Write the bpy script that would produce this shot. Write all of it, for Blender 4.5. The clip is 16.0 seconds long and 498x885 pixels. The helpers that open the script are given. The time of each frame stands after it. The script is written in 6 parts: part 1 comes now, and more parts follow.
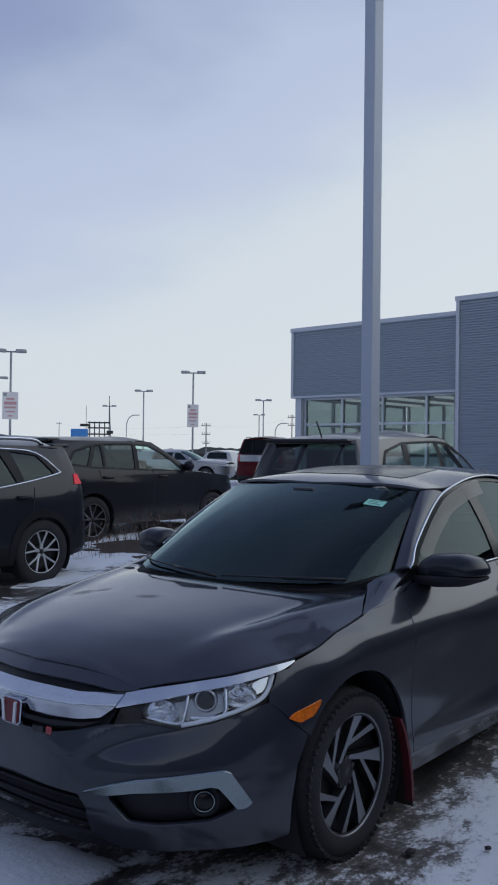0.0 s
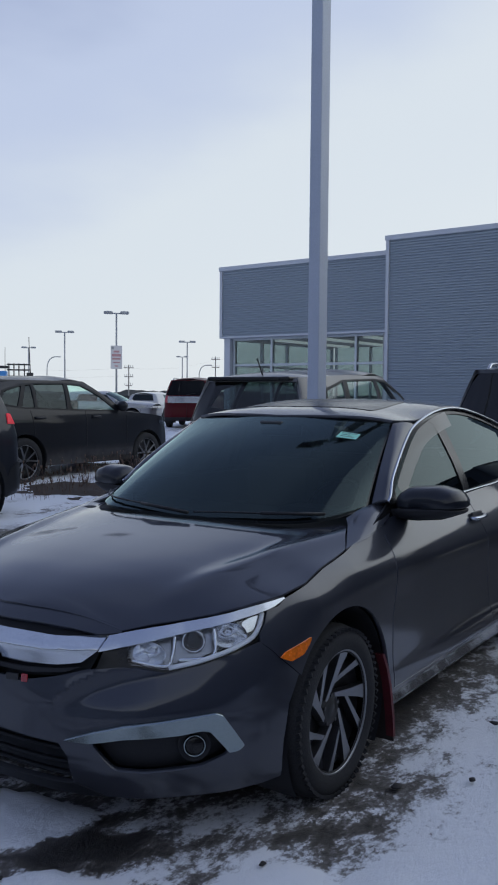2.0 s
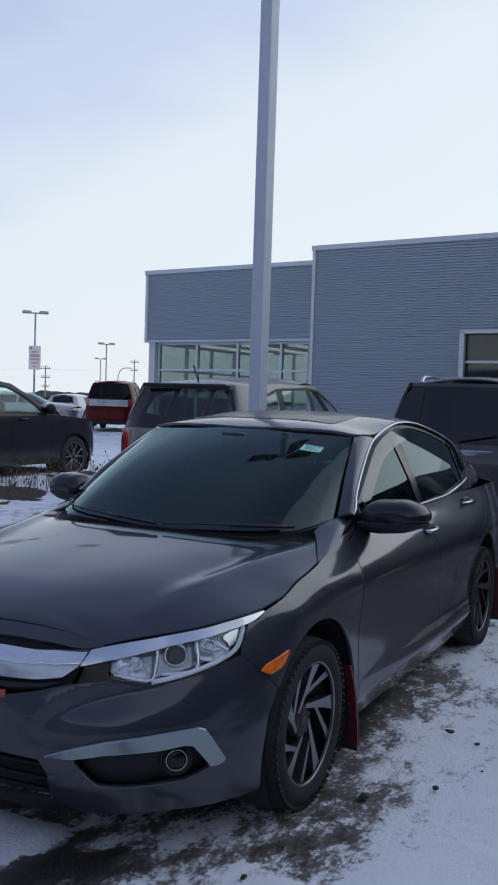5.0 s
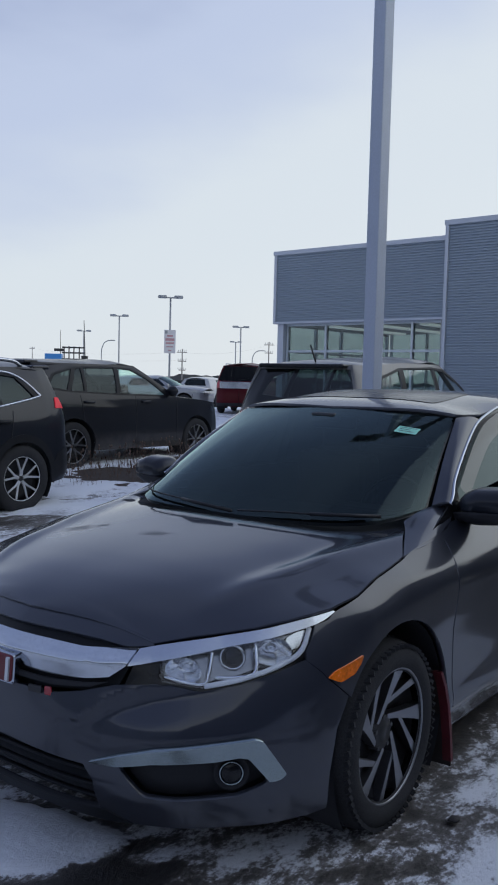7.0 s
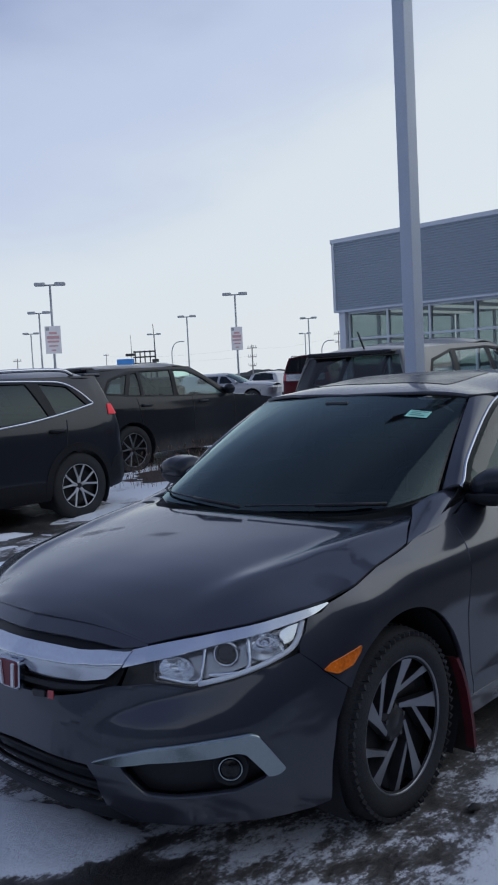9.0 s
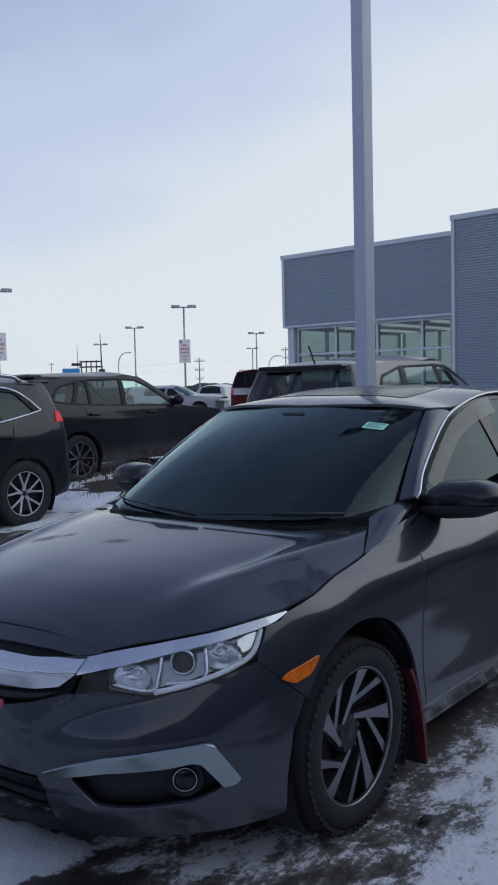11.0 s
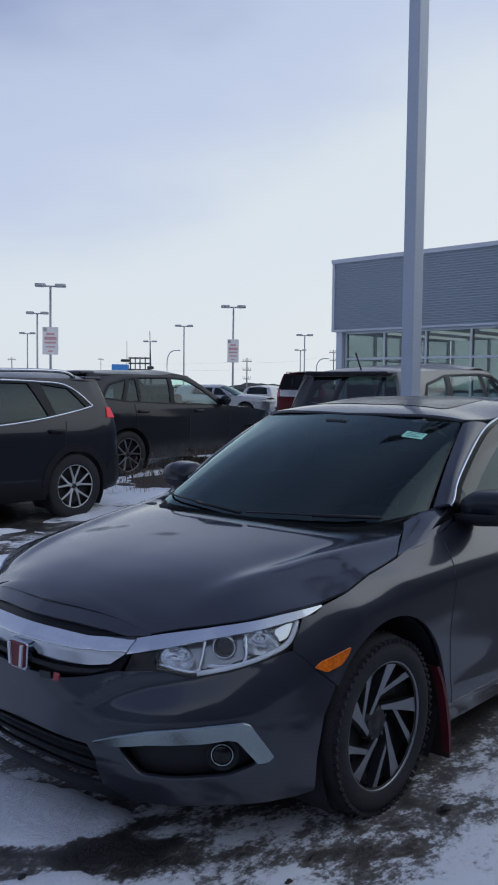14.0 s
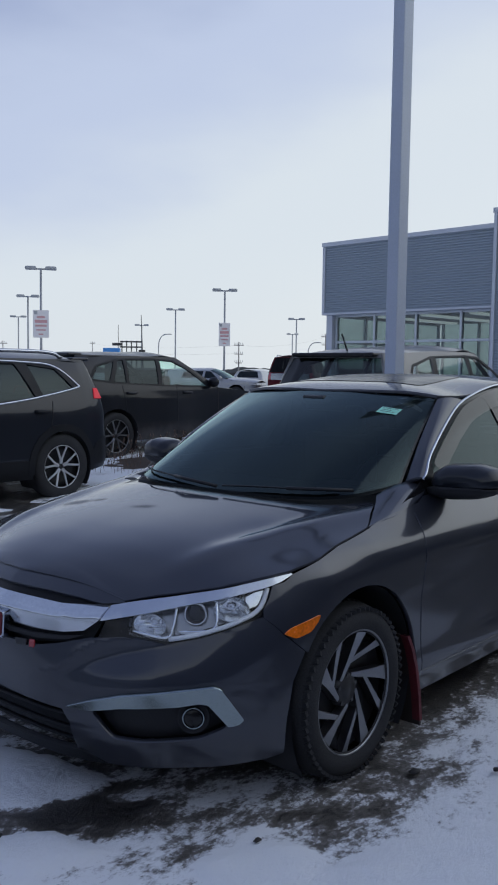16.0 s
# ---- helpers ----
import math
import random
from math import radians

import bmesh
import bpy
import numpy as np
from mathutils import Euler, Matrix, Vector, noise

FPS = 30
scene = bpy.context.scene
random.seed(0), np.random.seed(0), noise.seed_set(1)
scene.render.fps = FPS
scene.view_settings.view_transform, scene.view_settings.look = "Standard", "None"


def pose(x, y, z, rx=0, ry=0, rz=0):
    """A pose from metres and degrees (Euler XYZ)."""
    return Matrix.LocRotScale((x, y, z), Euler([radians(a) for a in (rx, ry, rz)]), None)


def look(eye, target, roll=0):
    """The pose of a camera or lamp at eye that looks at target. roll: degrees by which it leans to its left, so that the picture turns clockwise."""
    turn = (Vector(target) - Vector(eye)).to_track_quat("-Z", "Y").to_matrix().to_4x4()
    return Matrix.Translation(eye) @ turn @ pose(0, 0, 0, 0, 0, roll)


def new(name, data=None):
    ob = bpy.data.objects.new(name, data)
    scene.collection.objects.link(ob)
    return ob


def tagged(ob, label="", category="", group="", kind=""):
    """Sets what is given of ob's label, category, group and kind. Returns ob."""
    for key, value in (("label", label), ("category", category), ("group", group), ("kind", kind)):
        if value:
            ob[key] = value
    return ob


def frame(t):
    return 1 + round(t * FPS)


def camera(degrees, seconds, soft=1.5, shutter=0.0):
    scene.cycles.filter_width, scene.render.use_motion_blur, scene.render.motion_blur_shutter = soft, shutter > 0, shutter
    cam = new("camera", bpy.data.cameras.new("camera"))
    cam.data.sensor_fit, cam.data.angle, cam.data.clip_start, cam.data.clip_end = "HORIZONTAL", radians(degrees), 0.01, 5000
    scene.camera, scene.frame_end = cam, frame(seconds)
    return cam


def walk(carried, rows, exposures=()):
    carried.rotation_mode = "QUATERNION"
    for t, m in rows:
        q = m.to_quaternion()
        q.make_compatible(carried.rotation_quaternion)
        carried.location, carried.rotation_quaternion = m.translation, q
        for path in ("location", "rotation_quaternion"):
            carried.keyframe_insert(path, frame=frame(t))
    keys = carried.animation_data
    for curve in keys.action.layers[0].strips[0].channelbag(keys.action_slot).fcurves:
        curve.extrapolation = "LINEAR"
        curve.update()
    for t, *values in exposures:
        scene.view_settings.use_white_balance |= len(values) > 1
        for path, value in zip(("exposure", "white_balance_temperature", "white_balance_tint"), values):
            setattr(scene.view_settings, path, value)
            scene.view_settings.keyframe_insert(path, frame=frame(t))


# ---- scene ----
cam = camera(31.5, 16.0, 2.0)
PATH = [
    (0, (2.675, -2.949, 1.555), (1.429, -1.384, 1.577), 0.7),
    (0.5, (2.68, -2.958, 1.55), (1.405, -1.417, 1.562), -0.6),
    (1, (2.696, -2.965, 1.571), (1.475, -1.382, 1.632), -1.1),
    (1.5, (2.658, -2.945, 1.542), (1.444, -1.356, 1.535), -1.1),
    (2, (2.374, -2.921, 1.499), (1.274, -1.255, 1.393), 0.5),
    (2.5, (2.189, -2.849, 1.528), (1.135, -1.153, 1.419), 1.0),
    (3, (2.079, -2.773, 1.528), (1.079, -1.046, 1.402), -0.3),
    (3.2, (2.038, -2.791, 1.527), (1.081, -1.044, 1.351), 0.1),
    (5.3, (2.192, -3.063, 1.528), (1.247, -1.302, 1.451), 2.1),
    (5.5, (2.149, -3.002, 1.521), (1.177, -1.256, 1.447), 2.3),
    (6, (2.026, -2.879, 1.484), (0.938, -1.207, 1.336), 3.1),
    (6.5, (2.142, -2.785, 1.494), (0.946, -1.196, 1.283), 1.9),
    (7, (2.218, -2.671, 1.514), (1.023, -1.073, 1.374), 1.4),
    (7.5, (2.078, -2.474, 1.522), (0.873, -0.879, 1.46), 0.5),
    (8, (2.122, -2.411, 1.518), (0.805, -0.908, 1.438), -0.4),
    (8.5, (2.332, -2.427, 1.494), (0.921, -1.022, 1.307), -1.4),
    (9, (2.449, -2.483, 1.519), (1.118, -0.999, 1.366), -2.9),
    (9.2, (2.483, -2.562, 1.532), (1.218, -1.019, 1.404), -2.2),
    (11.3, (2.378, -2.495, 1.481), (1.142, -0.928, 1.355), -1.3),
    (11.5, (2.369, -2.492, 1.474), (1.131, -0.927, 1.342), -1.4),
    (12, (2.336, -2.471, 1.498), (1.065, -0.93, 1.406), -2.2),
    (12.5, (2.303, -2.5, 1.499), (1.018, -0.968, 1.438), -1.7),
    (13, (2.373, -2.471, 1.505), (1.063, -0.961, 1.442), 0.3),
    (13.5, (2.469, -2.497, 1.523), (1.175, -0.974, 1.449), -0.6),
    (14, (2.53, -2.67, 1.52), (1.216, -1.167, 1.396), 0.7),
    (14.5, (2.696, -2.722, 1.504), (1.273, -1.322, 1.378), 0.1),
    (15, (2.807, -2.724, 1.52), (1.354, -1.353, 1.406), -0.0),
    (15.5, (2.801, -2.713, 1.489), (1.382, -1.31, 1.354), 0.2),
    (16, (2.621, -2.668, 1.482), (1.322, -1.155, 1.323), 0.8),
]
walk(cam, [(t, look(eye, target, roll)) for t, eye, target, roll in PATH],
     [(0, -.10), (1.5, -.04), (2.5, .04), (5.5, .16), (6.0, .04), (6.5, .0), (7.5, .0), (12.0, .02), (16.0, .0)])


# ---- world, sun ----
SUN_AZ, SUN_EL = 44.5, 33          # degrees from +y towards +x, and above the horizon
sun_dir = Vector((math.sin(radians(SUN_AZ)) * math.cos(radians(SUN_EL)), math.cos(radians(SUN_AZ)) * math.cos(radians(SUN_EL)), math.sin(radians(SUN_EL))))
world = bpy.data.worlds.new("world")
scene.world = world
world.use_nodes = True
wn, wl = world.node_tree.nodes, world.node_tree.links
wn.clear()
w_out, w_bg = wn.new("ShaderNodeOutputWorld"), wn.new("ShaderNodeBackground")
w_sky = wn.new("ShaderNodeTexSky")
w_sky.sky_type, w_sky.sun_disc = "NISHITA", False
w_sky.sun_elevation, w_sky.sun_rotation = radians(SUN_EL), radians(SUN_AZ)
w_sky.air_density, w_sky.dust_density = 1.3, 1.5
w_tc, w_map = wn.new("ShaderNodeTexCoord"), wn.new("ShaderNodeMapping")
w_map.inputs["Scale"].default_value = (1.0, 1.0, 2.6)
w_map.inputs["Rotation"].default_value = (0.0, radians(25), radians(20))
w_n = wn.new("ShaderNodeTexNoise")
w_n.inputs["Scale"].default_value, w_n.inputs["Detail"].default_value, w_n.inputs["Roughness"].default_value = 1.5, 5, .5
w_dot = wn.new("ShaderNodeVectorMath")
w_dot.operation = "DOT_PRODUCT"
w_dot.inputs[1].default_value = (.60, .35, -1.0)      # paler towards the sun's side and the horizon
w_glow, w_haze, w_sep = wn.new("ShaderNodeMapRange"), wn.new("ShaderNodeMapRange"), wn.new("ShaderNodeSeparateXYZ")
for node, values in ((w_glow, (-.75, .05, 0, .40)), (w_haze, (0, .50, .25, 0))):
    for key, value in zip(("From Min", "From Max", "To Min", "To Max"), values):
        node.inputs[key].default_value = value
w_sum, w_add = wn.new("ShaderNodeMath"), wn.new("ShaderNodeMath")
w_add.operation = "MULTIPLY_ADD"
w_add.inputs[1].default_value = .36
w_ramp = wn.new("ShaderNodeValToRGB")
w_ramp.color_ramp.interpolation = "EASE"
for k, (p, c) in enumerate(((.10, (.20, .26, .47)), (.26, (.30, .37, .59)), (.40, (.54, .62, .81)), (.55, (.72, .787, .855)), (.95, (.80, .85, .878)))):
    e = w_ramp.color_ramp.elements[k] if k < 2 else w_ramp.color_ramp.elements.new(p)
    e.position, e.color = p, (*c, 1)
w_mix, w_mul = wn.new("ShaderNodeMix"), wn.new("ShaderNodeVectorMath")
w_mix.data_type = "RGBA"
w_mix.inputs["Factor"].default_value = .93          # thin high cloud over the whole sky
w_mul.operation = "SCALE"
w_mul.inputs["Scale"].default_value = .12
wl.new(w_tc.outputs["Generated"], w_map.inputs["Vector"])
wl.new(w_map.outputs["Vector"], w_n.inputs["Vector"])
wl.new(w_tc.outputs["Generated"], w_dot.inputs[0])
wl.new(w_tc.outputs["Generated"], w_sep.inputs["Vector"])
wl.new(w_dot.outputs["Value"], w_glow.inputs["Value"])
wl.new(w_sep.outputs["Z"], w_haze.inputs["Value"])
wl.new(w_glow.outputs["Result"], w_sum.inputs[0])
wl.new(w_haze.outputs["Result"], w_sum.inputs[1])
wl.new(w_n.outputs["Fac"], w_add.inputs[0])
wl.new(w_sum.outputs["Value"], w_add.inputs[2])
wl.new(w_add.outputs["Value"], w_ramp.inputs["Fac"])
wl.new(w_sky.outputs["Color"], w_mul.inputs[0])
wl.new(w_mul.outputs["Vector"], w_mix.inputs["A"])
wl.new(w_ramp.outputs["Color"], w_mix.inputs["B"])
# bright veil of thin cloud round the sun
w_near, w_pow, w_veil = wn.new("ShaderNodeVectorMath"), wn.new("ShaderNodeMath"), wn.new("ShaderNodeVectorMath")
w_near.operation, w_near.inputs[1].default_value = "DOT_PRODUCT", sun_dir
w_pow.operation, w_pow.use_clamp, w_pow.inputs[1].default_value = "POWER", True, 26
w_veil.operation, w_veil.inputs[1].default_value = "MULTIPLY_ADD", (.40, .45, .52)
wl.new(w_tc.outputs["Generated"], w_near.inputs[0])
w_pos = wn.new("ShaderNodeMath")
w_pos.operation, w_pos.inputs[1].default_value = "MAXIMUM", 0
wl.new(w_near.outputs["Value"], w_pos.inputs[0])
wl.new(w_pos.outputs["Value"], w_pow.inputs[0])
wl.new(w_pow.outputs["Value"], w_veil.inputs[0])
wl.new(w_mix.outputs["Result"], w_veil.inputs[2])
wl.new(w_veil.outputs["Vector"], w_bg.inputs["Color"])
wl.new(w_bg.outputs["Background"], w_out.inputs["Surface"])
sun = new("sun", bpy.data.lights.new("sun", "SUN"))
sun.data.energy, sun.data.angle, sun.data.color = .52, radians(75), (.86, .93, 1)
sun.matrix_world = look(sun_dir * 50, (0, 0, 0))


# ---- materials ----
def material(name, color, rough=.5, metal=0.0, grain=60.0, vary=.12, bump=0.0, stain=3.0, rvary=.1, coat=0.0, coat_rough=.03, spec=.5):
    """A surface with fine grain and large, faint stains."""
    m = bpy.data.materials.new(name)
    m.use_nodes = True
    nt = m.node_tree
    b = nt.nodes["Principled BSDF"]
    tc = nt.nodes.new("ShaderNodeTexCoord")
    fine, big = nt.nodes.new("ShaderNodeTexNoise"), nt.nodes.new("ShaderNodeTexNoise")
    fine.inputs["Scale"].default_value, fine.inputs["Detail"].default_value = grain, 4
    big.inputs["Scale"].default_value, big.inputs["Detail"].default_value = stain, 5
    for n in (fine, big):
        nt.links.new(tc.outputs["Object"], n.inputs["Vector"])
    mid = nt.nodes.new("ShaderNodeMath")
    mid.operation = "ADD"
    nt.links.new(fine.outputs["Fac"], mid.inputs[0])
    nt.links.new(big.outputs["Fac"], mid.inputs[1])
    r = nt.nodes.new("ShaderNodeMapRange")
    r.inputs["From Min"].default_value, r.inputs["From Max"].default_value = .6, 1.4
    r.inputs["To Min"].default_value, r.inputs["To Max"].default_value = 1 - vary, 1 + vary
    nt.links.new(mid.outputs["Value"], r.inputs["Value"])
    sc = nt.nodes.new("ShaderNodeVectorMath")
    sc.operation = "SCALE"
    sc.inputs[0].default_value = color
    nt.links.new(r.outputs["Result"], sc.inputs["Scale"])
    nt.links.new(sc.outputs["Vector"], b.inputs["Base Color"])
    rr = nt.nodes.new("ShaderNodeMapRange")
    rr.inputs["From Min"].default_value, rr.inputs["From Max"].default_value = .3, .7
    rr.inputs["To Min"].default_value, rr.inputs["To Max"].default_value = max(.02, rough - rvary), min(1, rough + rvary)
    nt.links.new(big.outputs["Fac"], rr.inputs["Value"])
    nt.links.new(rr.outputs["Result"], b.inputs["Roughness"])
    b.inputs["Metallic"].default_value = metal
    b.inputs["Specular IOR Level"].default_value = spec
    if coat:
        b.inputs["Coat Weight"].default_value, b.inputs["Coat Roughness"].default_value = coat, coat_rough
    if bump:
        bp = nt.nodes.new("ShaderNodeBump")
        bp.inputs["Strength"].default_value, bp.inputs["Distance"].default_value = bump, .01
        nt.links.new(fine.outputs["Fac"], bp.inputs["Height"])
        nt.links.new(bp.outputs["Normal"], b.inputs["Normal"])
    return m


def glass(name, tint=(.05, .06, .06), gloss=1.0, rough=0.0):
    """A thin tinted pane: clear behind, mirror-like in front."""
    m = bpy.data.materials.new(name)
    m.use_nodes = True
    nt = m.node_tree
    nt.nodes.clear()
    out, mix = nt.nodes.new("ShaderNodeOutputMaterial"), nt.nodes.new("ShaderNodeMixShader")
    tr, gl, lw = nt.nodes.new("ShaderNodeBsdfTransparent"), nt.nodes.new("ShaderNodeBsdfGlossy"), nt.nodes.new("ShaderNodeLayerWeight")
    steep, fr = nt.nodes.new("ShaderNodeMath"), nt.nodes.new("ShaderNodeMath")
    tr.inputs["Color"].default_value = (*tint, 1)
    gl.inputs["Roughness"].default_value = rough
    gl.inputs["Color"].default_value = (*(gloss if isinstance(gloss, tuple) else (gloss,) * 3), 1)
    steep.operation, steep.inputs[1].default_value = "POWER", 5
    fr.operation, fr.inputs[1].default_value, fr.inputs[2].default_value = "MULTIPLY_ADD", .955, .045
    lw.inputs["Blend"].default_value = .5
    nt.links.new(lw.outputs["Facing"], steep.inputs[0])
    nt.links.new(steep.outputs["Value"], fr.inputs[0])
    nt.links.new(fr.outputs["Value"], mix.inputs["Fac"])
    nt.links.new(tr.outputs["BSDF"], mix.inputs[1])
    nt.links.new(gl.outputs["BSDF"], mix.inputs[2])
    nt.links.new(mix.outputs["Shader"], out.inputs["Surface"])
    return m


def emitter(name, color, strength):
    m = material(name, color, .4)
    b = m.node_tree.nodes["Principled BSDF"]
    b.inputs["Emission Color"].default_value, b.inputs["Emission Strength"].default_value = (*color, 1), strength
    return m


PAINT = material("grey_metallic_paint", (.036, .040, .054), .42, .5, 900, .06, stain=1.2, rvary=.04, coat=1.0, coat_rough=.08, spec=.06)


def dust(m, z0, z1, color, amount):
    """Dry road dirt thrown up on the lower panels."""
    nt = m.node_tree
    b = nt.nodes["Principled BSDF"]
    src = b.inputs["Base Color"].links[0].from_socket
    tc, sep, n = nt.nodes.new("ShaderNodeTexCoord"), nt.nodes.new("ShaderNodeSeparateXYZ"), nt.nodes.new("ShaderNodeTexNoise")
    n.inputs["Scale"].default_value, n.inputs["Detail"].default_value = 7, 7
    nt.links.new(tc.outputs["Object"], sep.inputs["Vector"])
    nt.links.new(tc.outputs["Object"], n.inputs["Vector"])
    r, mul, mix = nt.nodes.new("ShaderNodeMapRange"), nt.nodes.new("ShaderNodeMath"), nt.nodes.new("ShaderNodeMix")
    for key, value in zip(("From Min", "From Max", "To Min", "To Max"), (z0, z1, amount, 0)):
        r.inputs[key].default_value = value
    mul.operation, mix.data_type = "MULTIPLY", "RGBA"
    mix.inputs["B"].default_value = (*color, 1)
    nt.links.new(sep.outputs["Z"], r.inputs["Value"])
    nt.links.new(r.outputs["Result"], mul.inputs[0])
    nt.links.new(n.outputs["Fac"], mul.inputs[1])
    nt.links.new(mul.outputs["Value"], mix.inputs["Factor"])
    nt.links.new(src, mix.inputs["A"])
    nt.links.new(mix.outputs["Result"], b.inputs["Base Color"])


dust(PAINT, .15, .45, (.075, .074, .076), .45)
PAINT_BLACK = material("black_car_paint", (.0135, .0160, .0225), .35, .1, 700, .1, stain=1.5, rvary=.05, coat=.55, coat_rough=.07, spec=.1)
PAINT_DUSTY = material("dusty_black_paint", (.0095, .0110, .0155), .45, .0, 200, .4, stain=1.3, rvary=.12, coat=.5, coat_rough=.08, spec=.10)
dust(PAINT_DUSTY, .30, .58, (.085, .076, .070), 1.1)
PAINT_TAN = material("grey_beige_paint", (.145, .143, .14), .45, .2, 500, .08, stain=1.5, coat=.6, coat_rough=.08)
PAINT_RED = material("dark_red_paint", (.075, .003, .008), .4, .0, 500, .1, coat=.12, coat_rough=.1, spec=.1)
PAINT_WHITE = material("white_car_paint", (.42, .43, .45), .35, .0, 300, .05, coat=.8)
PAINT_SILVER = material("silver_car_paint", (.30, .31, .33), .35, .4, 300, .05, coat=.6)
BLACK = material("black_plastic", (.023, .0235, .027), .55, 0, 250, .2, bump=.05, spec=.22)
CLAD_BLACK = material("black_cladding", (.0095, .0105, .013), .45, 0, 250, .2, bump=.05, spec=.2)
GLOSS_BLACK = material("gloss_black_plastic", (.008, .008, .009), .22, 0, 250, .1, spec=.35)
RUBBER = material("tyre_rubber", (.034, .0345, .037), .8, 0, 180, .4, bump=.15, stain=6, spec=.12)
TRIM = material("dark_trim", (.02, .02, .022), .4, 0, 200, .15)
CHROME = material("chrome", (.46, .49, .55), .15, 1.0, 120, .06, rvary=.05)
LAMP_CHROME = material("lamp_chrome", (.86, .875, .90), .16, 1.0, 120, .05, rvary=.06)
GRILLE_CHROME = material("grille_chrome", (.60, .625, .66), .17, 1.0, 120, .08, rvary=.06, stain=9)
CHROME_GREY = material("smoked_chrome", (.28, .325, .33), .22, 1.0, 120, .08, rvary=.06)
CHROME_DULL = material("satin_chrome", (.46, .48, .52), .20, 1.0, 120, .08, rvary=.06)
ALLOY = material("machined_alloy", (.26, .265, .28), .34, 1.0, 300, .15, rvary=.08)
ALLOY_BRIGHT = material("silver_alloy", (.62, .63, .65), .36, .6, 300, .12, rvary=.06)
ALLOY_DARK = material("dark_alloy_pocket", (.018, .018, .020), .45, .5, 200, .2)
GLASS_DARK = glass("tinted_car_glass", (.045, .052, .055), (.66, .80, .82))
GLASS_WS = glass("windscreen_glass", (.13, .165, .17), (.72, .94, .94))
GLASS_LAMP = glass("lamp_lens", (.86, .88, .9))
AMBER = material("amber_lens", (.72, .15, .006), .18, 0, 90, .4, coat=1, stain=25)
RED_LENS = emitter("red_tail_lens", (.60, .015, .03), .28)
RED_DIM = material("red_lens", (.34, .014, .022), .2, 0, 300, .15, coat=1)
RED_BADGE = material("red_enamel", (.13, .008, .014), .4, 0, 300, .1)
INTERIOR = material("dark_interior", (.018, .019, .021), .8, 0, 120, .2)
MUDFLAP_RED = material("red_rubber_edge", (.085, .006, .012), .55, 0, 120, .4, stain=14)
MUDFLAP = material("dirty_mudflap", (.020, .015, .014), .6, 0, 120, .35, stain=12)
POLE = material("galvanised_pole", (.40, .445, .53), .5, .1, 60, .10, bump=.02, stain=2)
CLADDING = material("blue_grey_cladding", (.285, .335, .39), .5, .35, 40, .05, stain=.7)
FLASHING = material("pale_flashing", (.50, .53, .58), .5, .3, 40, .06)
FRAME = material("aluminium_frame", (.48, .52, .55), .4, .5, 60, .08)
LAMP_GREY = material("grey_lamp_metal", (.33, .345, .36), .5, .4, 30, .1)
SIGN = material("white_sign_board", (.70, .68, .68), .5, 0, 30, .06)
SIGN_RED = material("sign_red_print", (.55, .30, .31), .5, 0, 30, .1)
WOOD = material("weathered_pole_wood", (.24, .225, .215), .8, 0, 20, .3)


# ---- mesh tools ----
from mathutils.geometry import delaunay_2d_cdt


def put_mesh(name, verts, faces, mat, parent=None, label="", normals=None, smooth=True):
    me = bpy.data.meshes.new(name)
    me.from_pydata([tuple(v) for v in verts], [], [tuple(f) for f in faces])
    me.materials.append(mat)
    if smooth:
        me.shade_smooth()
        if normals is not None:
            me.normals_split_custom_set_from_vertices([tuple(n) for n in normals])
    ob = new(name, me)
    if parent is not None:
        ob.parent = parent
    return tagged(ob, label)


def part(name, bm, mat, parent=None, label="", smooth=False):
    """Links a bmesh as one mesh object under a thing or a part."""
    me = bpy.data.meshes.new(name)
    bm.to_mesh(me)
    bm.free()
    me.materials.append(mat)
    if smooth:
        me.shade_smooth()
    ob = new(name, me)
    if parent is not None:
        ob.parent = parent
    return tagged(ob, label)


def thing(name, m, label, category, group="", kind=""):
    ob = new(name)
    ob.matrix_world = m
    return tagged(ob, label, category, group, kind)


def boxes(items, bevel=0.0):
    """One bmesh of bevelled boxes: centre, size, optional turn about z in degrees."""
    bm = bmesh.new()
    for c, size, *rz in items:
        m = pose(*c, 0, 0, rz[0] if rz else 0) @ Matrix.Diagonal((*size, 1))
        r = bmesh.ops.create_cube(bm, size=1, matrix=m)
        if bevel:
            es = list({e for v in r["verts"] for e in v.link_edges})
            bmesh.ops.bevel(bm, geom=es, offset=bevel, segments=2, affect="EDGES", profile=.5)
    return bm


def rod(bm, a, b, r, r2=None, n=10):
    a, b = Vector(a), Vector(b)
    d = b - a
    m = Matrix.Translation((a + b) / 2) @ d.to_track_quat("Z", "Y").to_matrix().to_4x4()
    bmesh.ops.create_cone(bm, cap_ends=True, segments=n, radius1=r, radius2=r if r2 is None else r2, depth=d.length, matrix=m)
    return bm


def lathe(profile, n=48, axis="x"):
    """A ring turned from (along, radius) pairs about the x axis."""
    bm = bmesh.new()
    rings = []
    for i in range(n):
        a = 2 * math.pi * i / n
        rings.append([bm.verts.new((p, r * math.cos(a), r * math.sin(a))) for p, r in profile])
    for i in range(n):
        A, B = rings[i], rings[(i + 1) % n]
        for j in range(len(profile) - 1):
            bm.faces.new((A[j], A[j + 1], B[j + 1], B[j]))
    bmesh.ops.recalc_face_normals(bm, faces=bm.faces)
    return bm


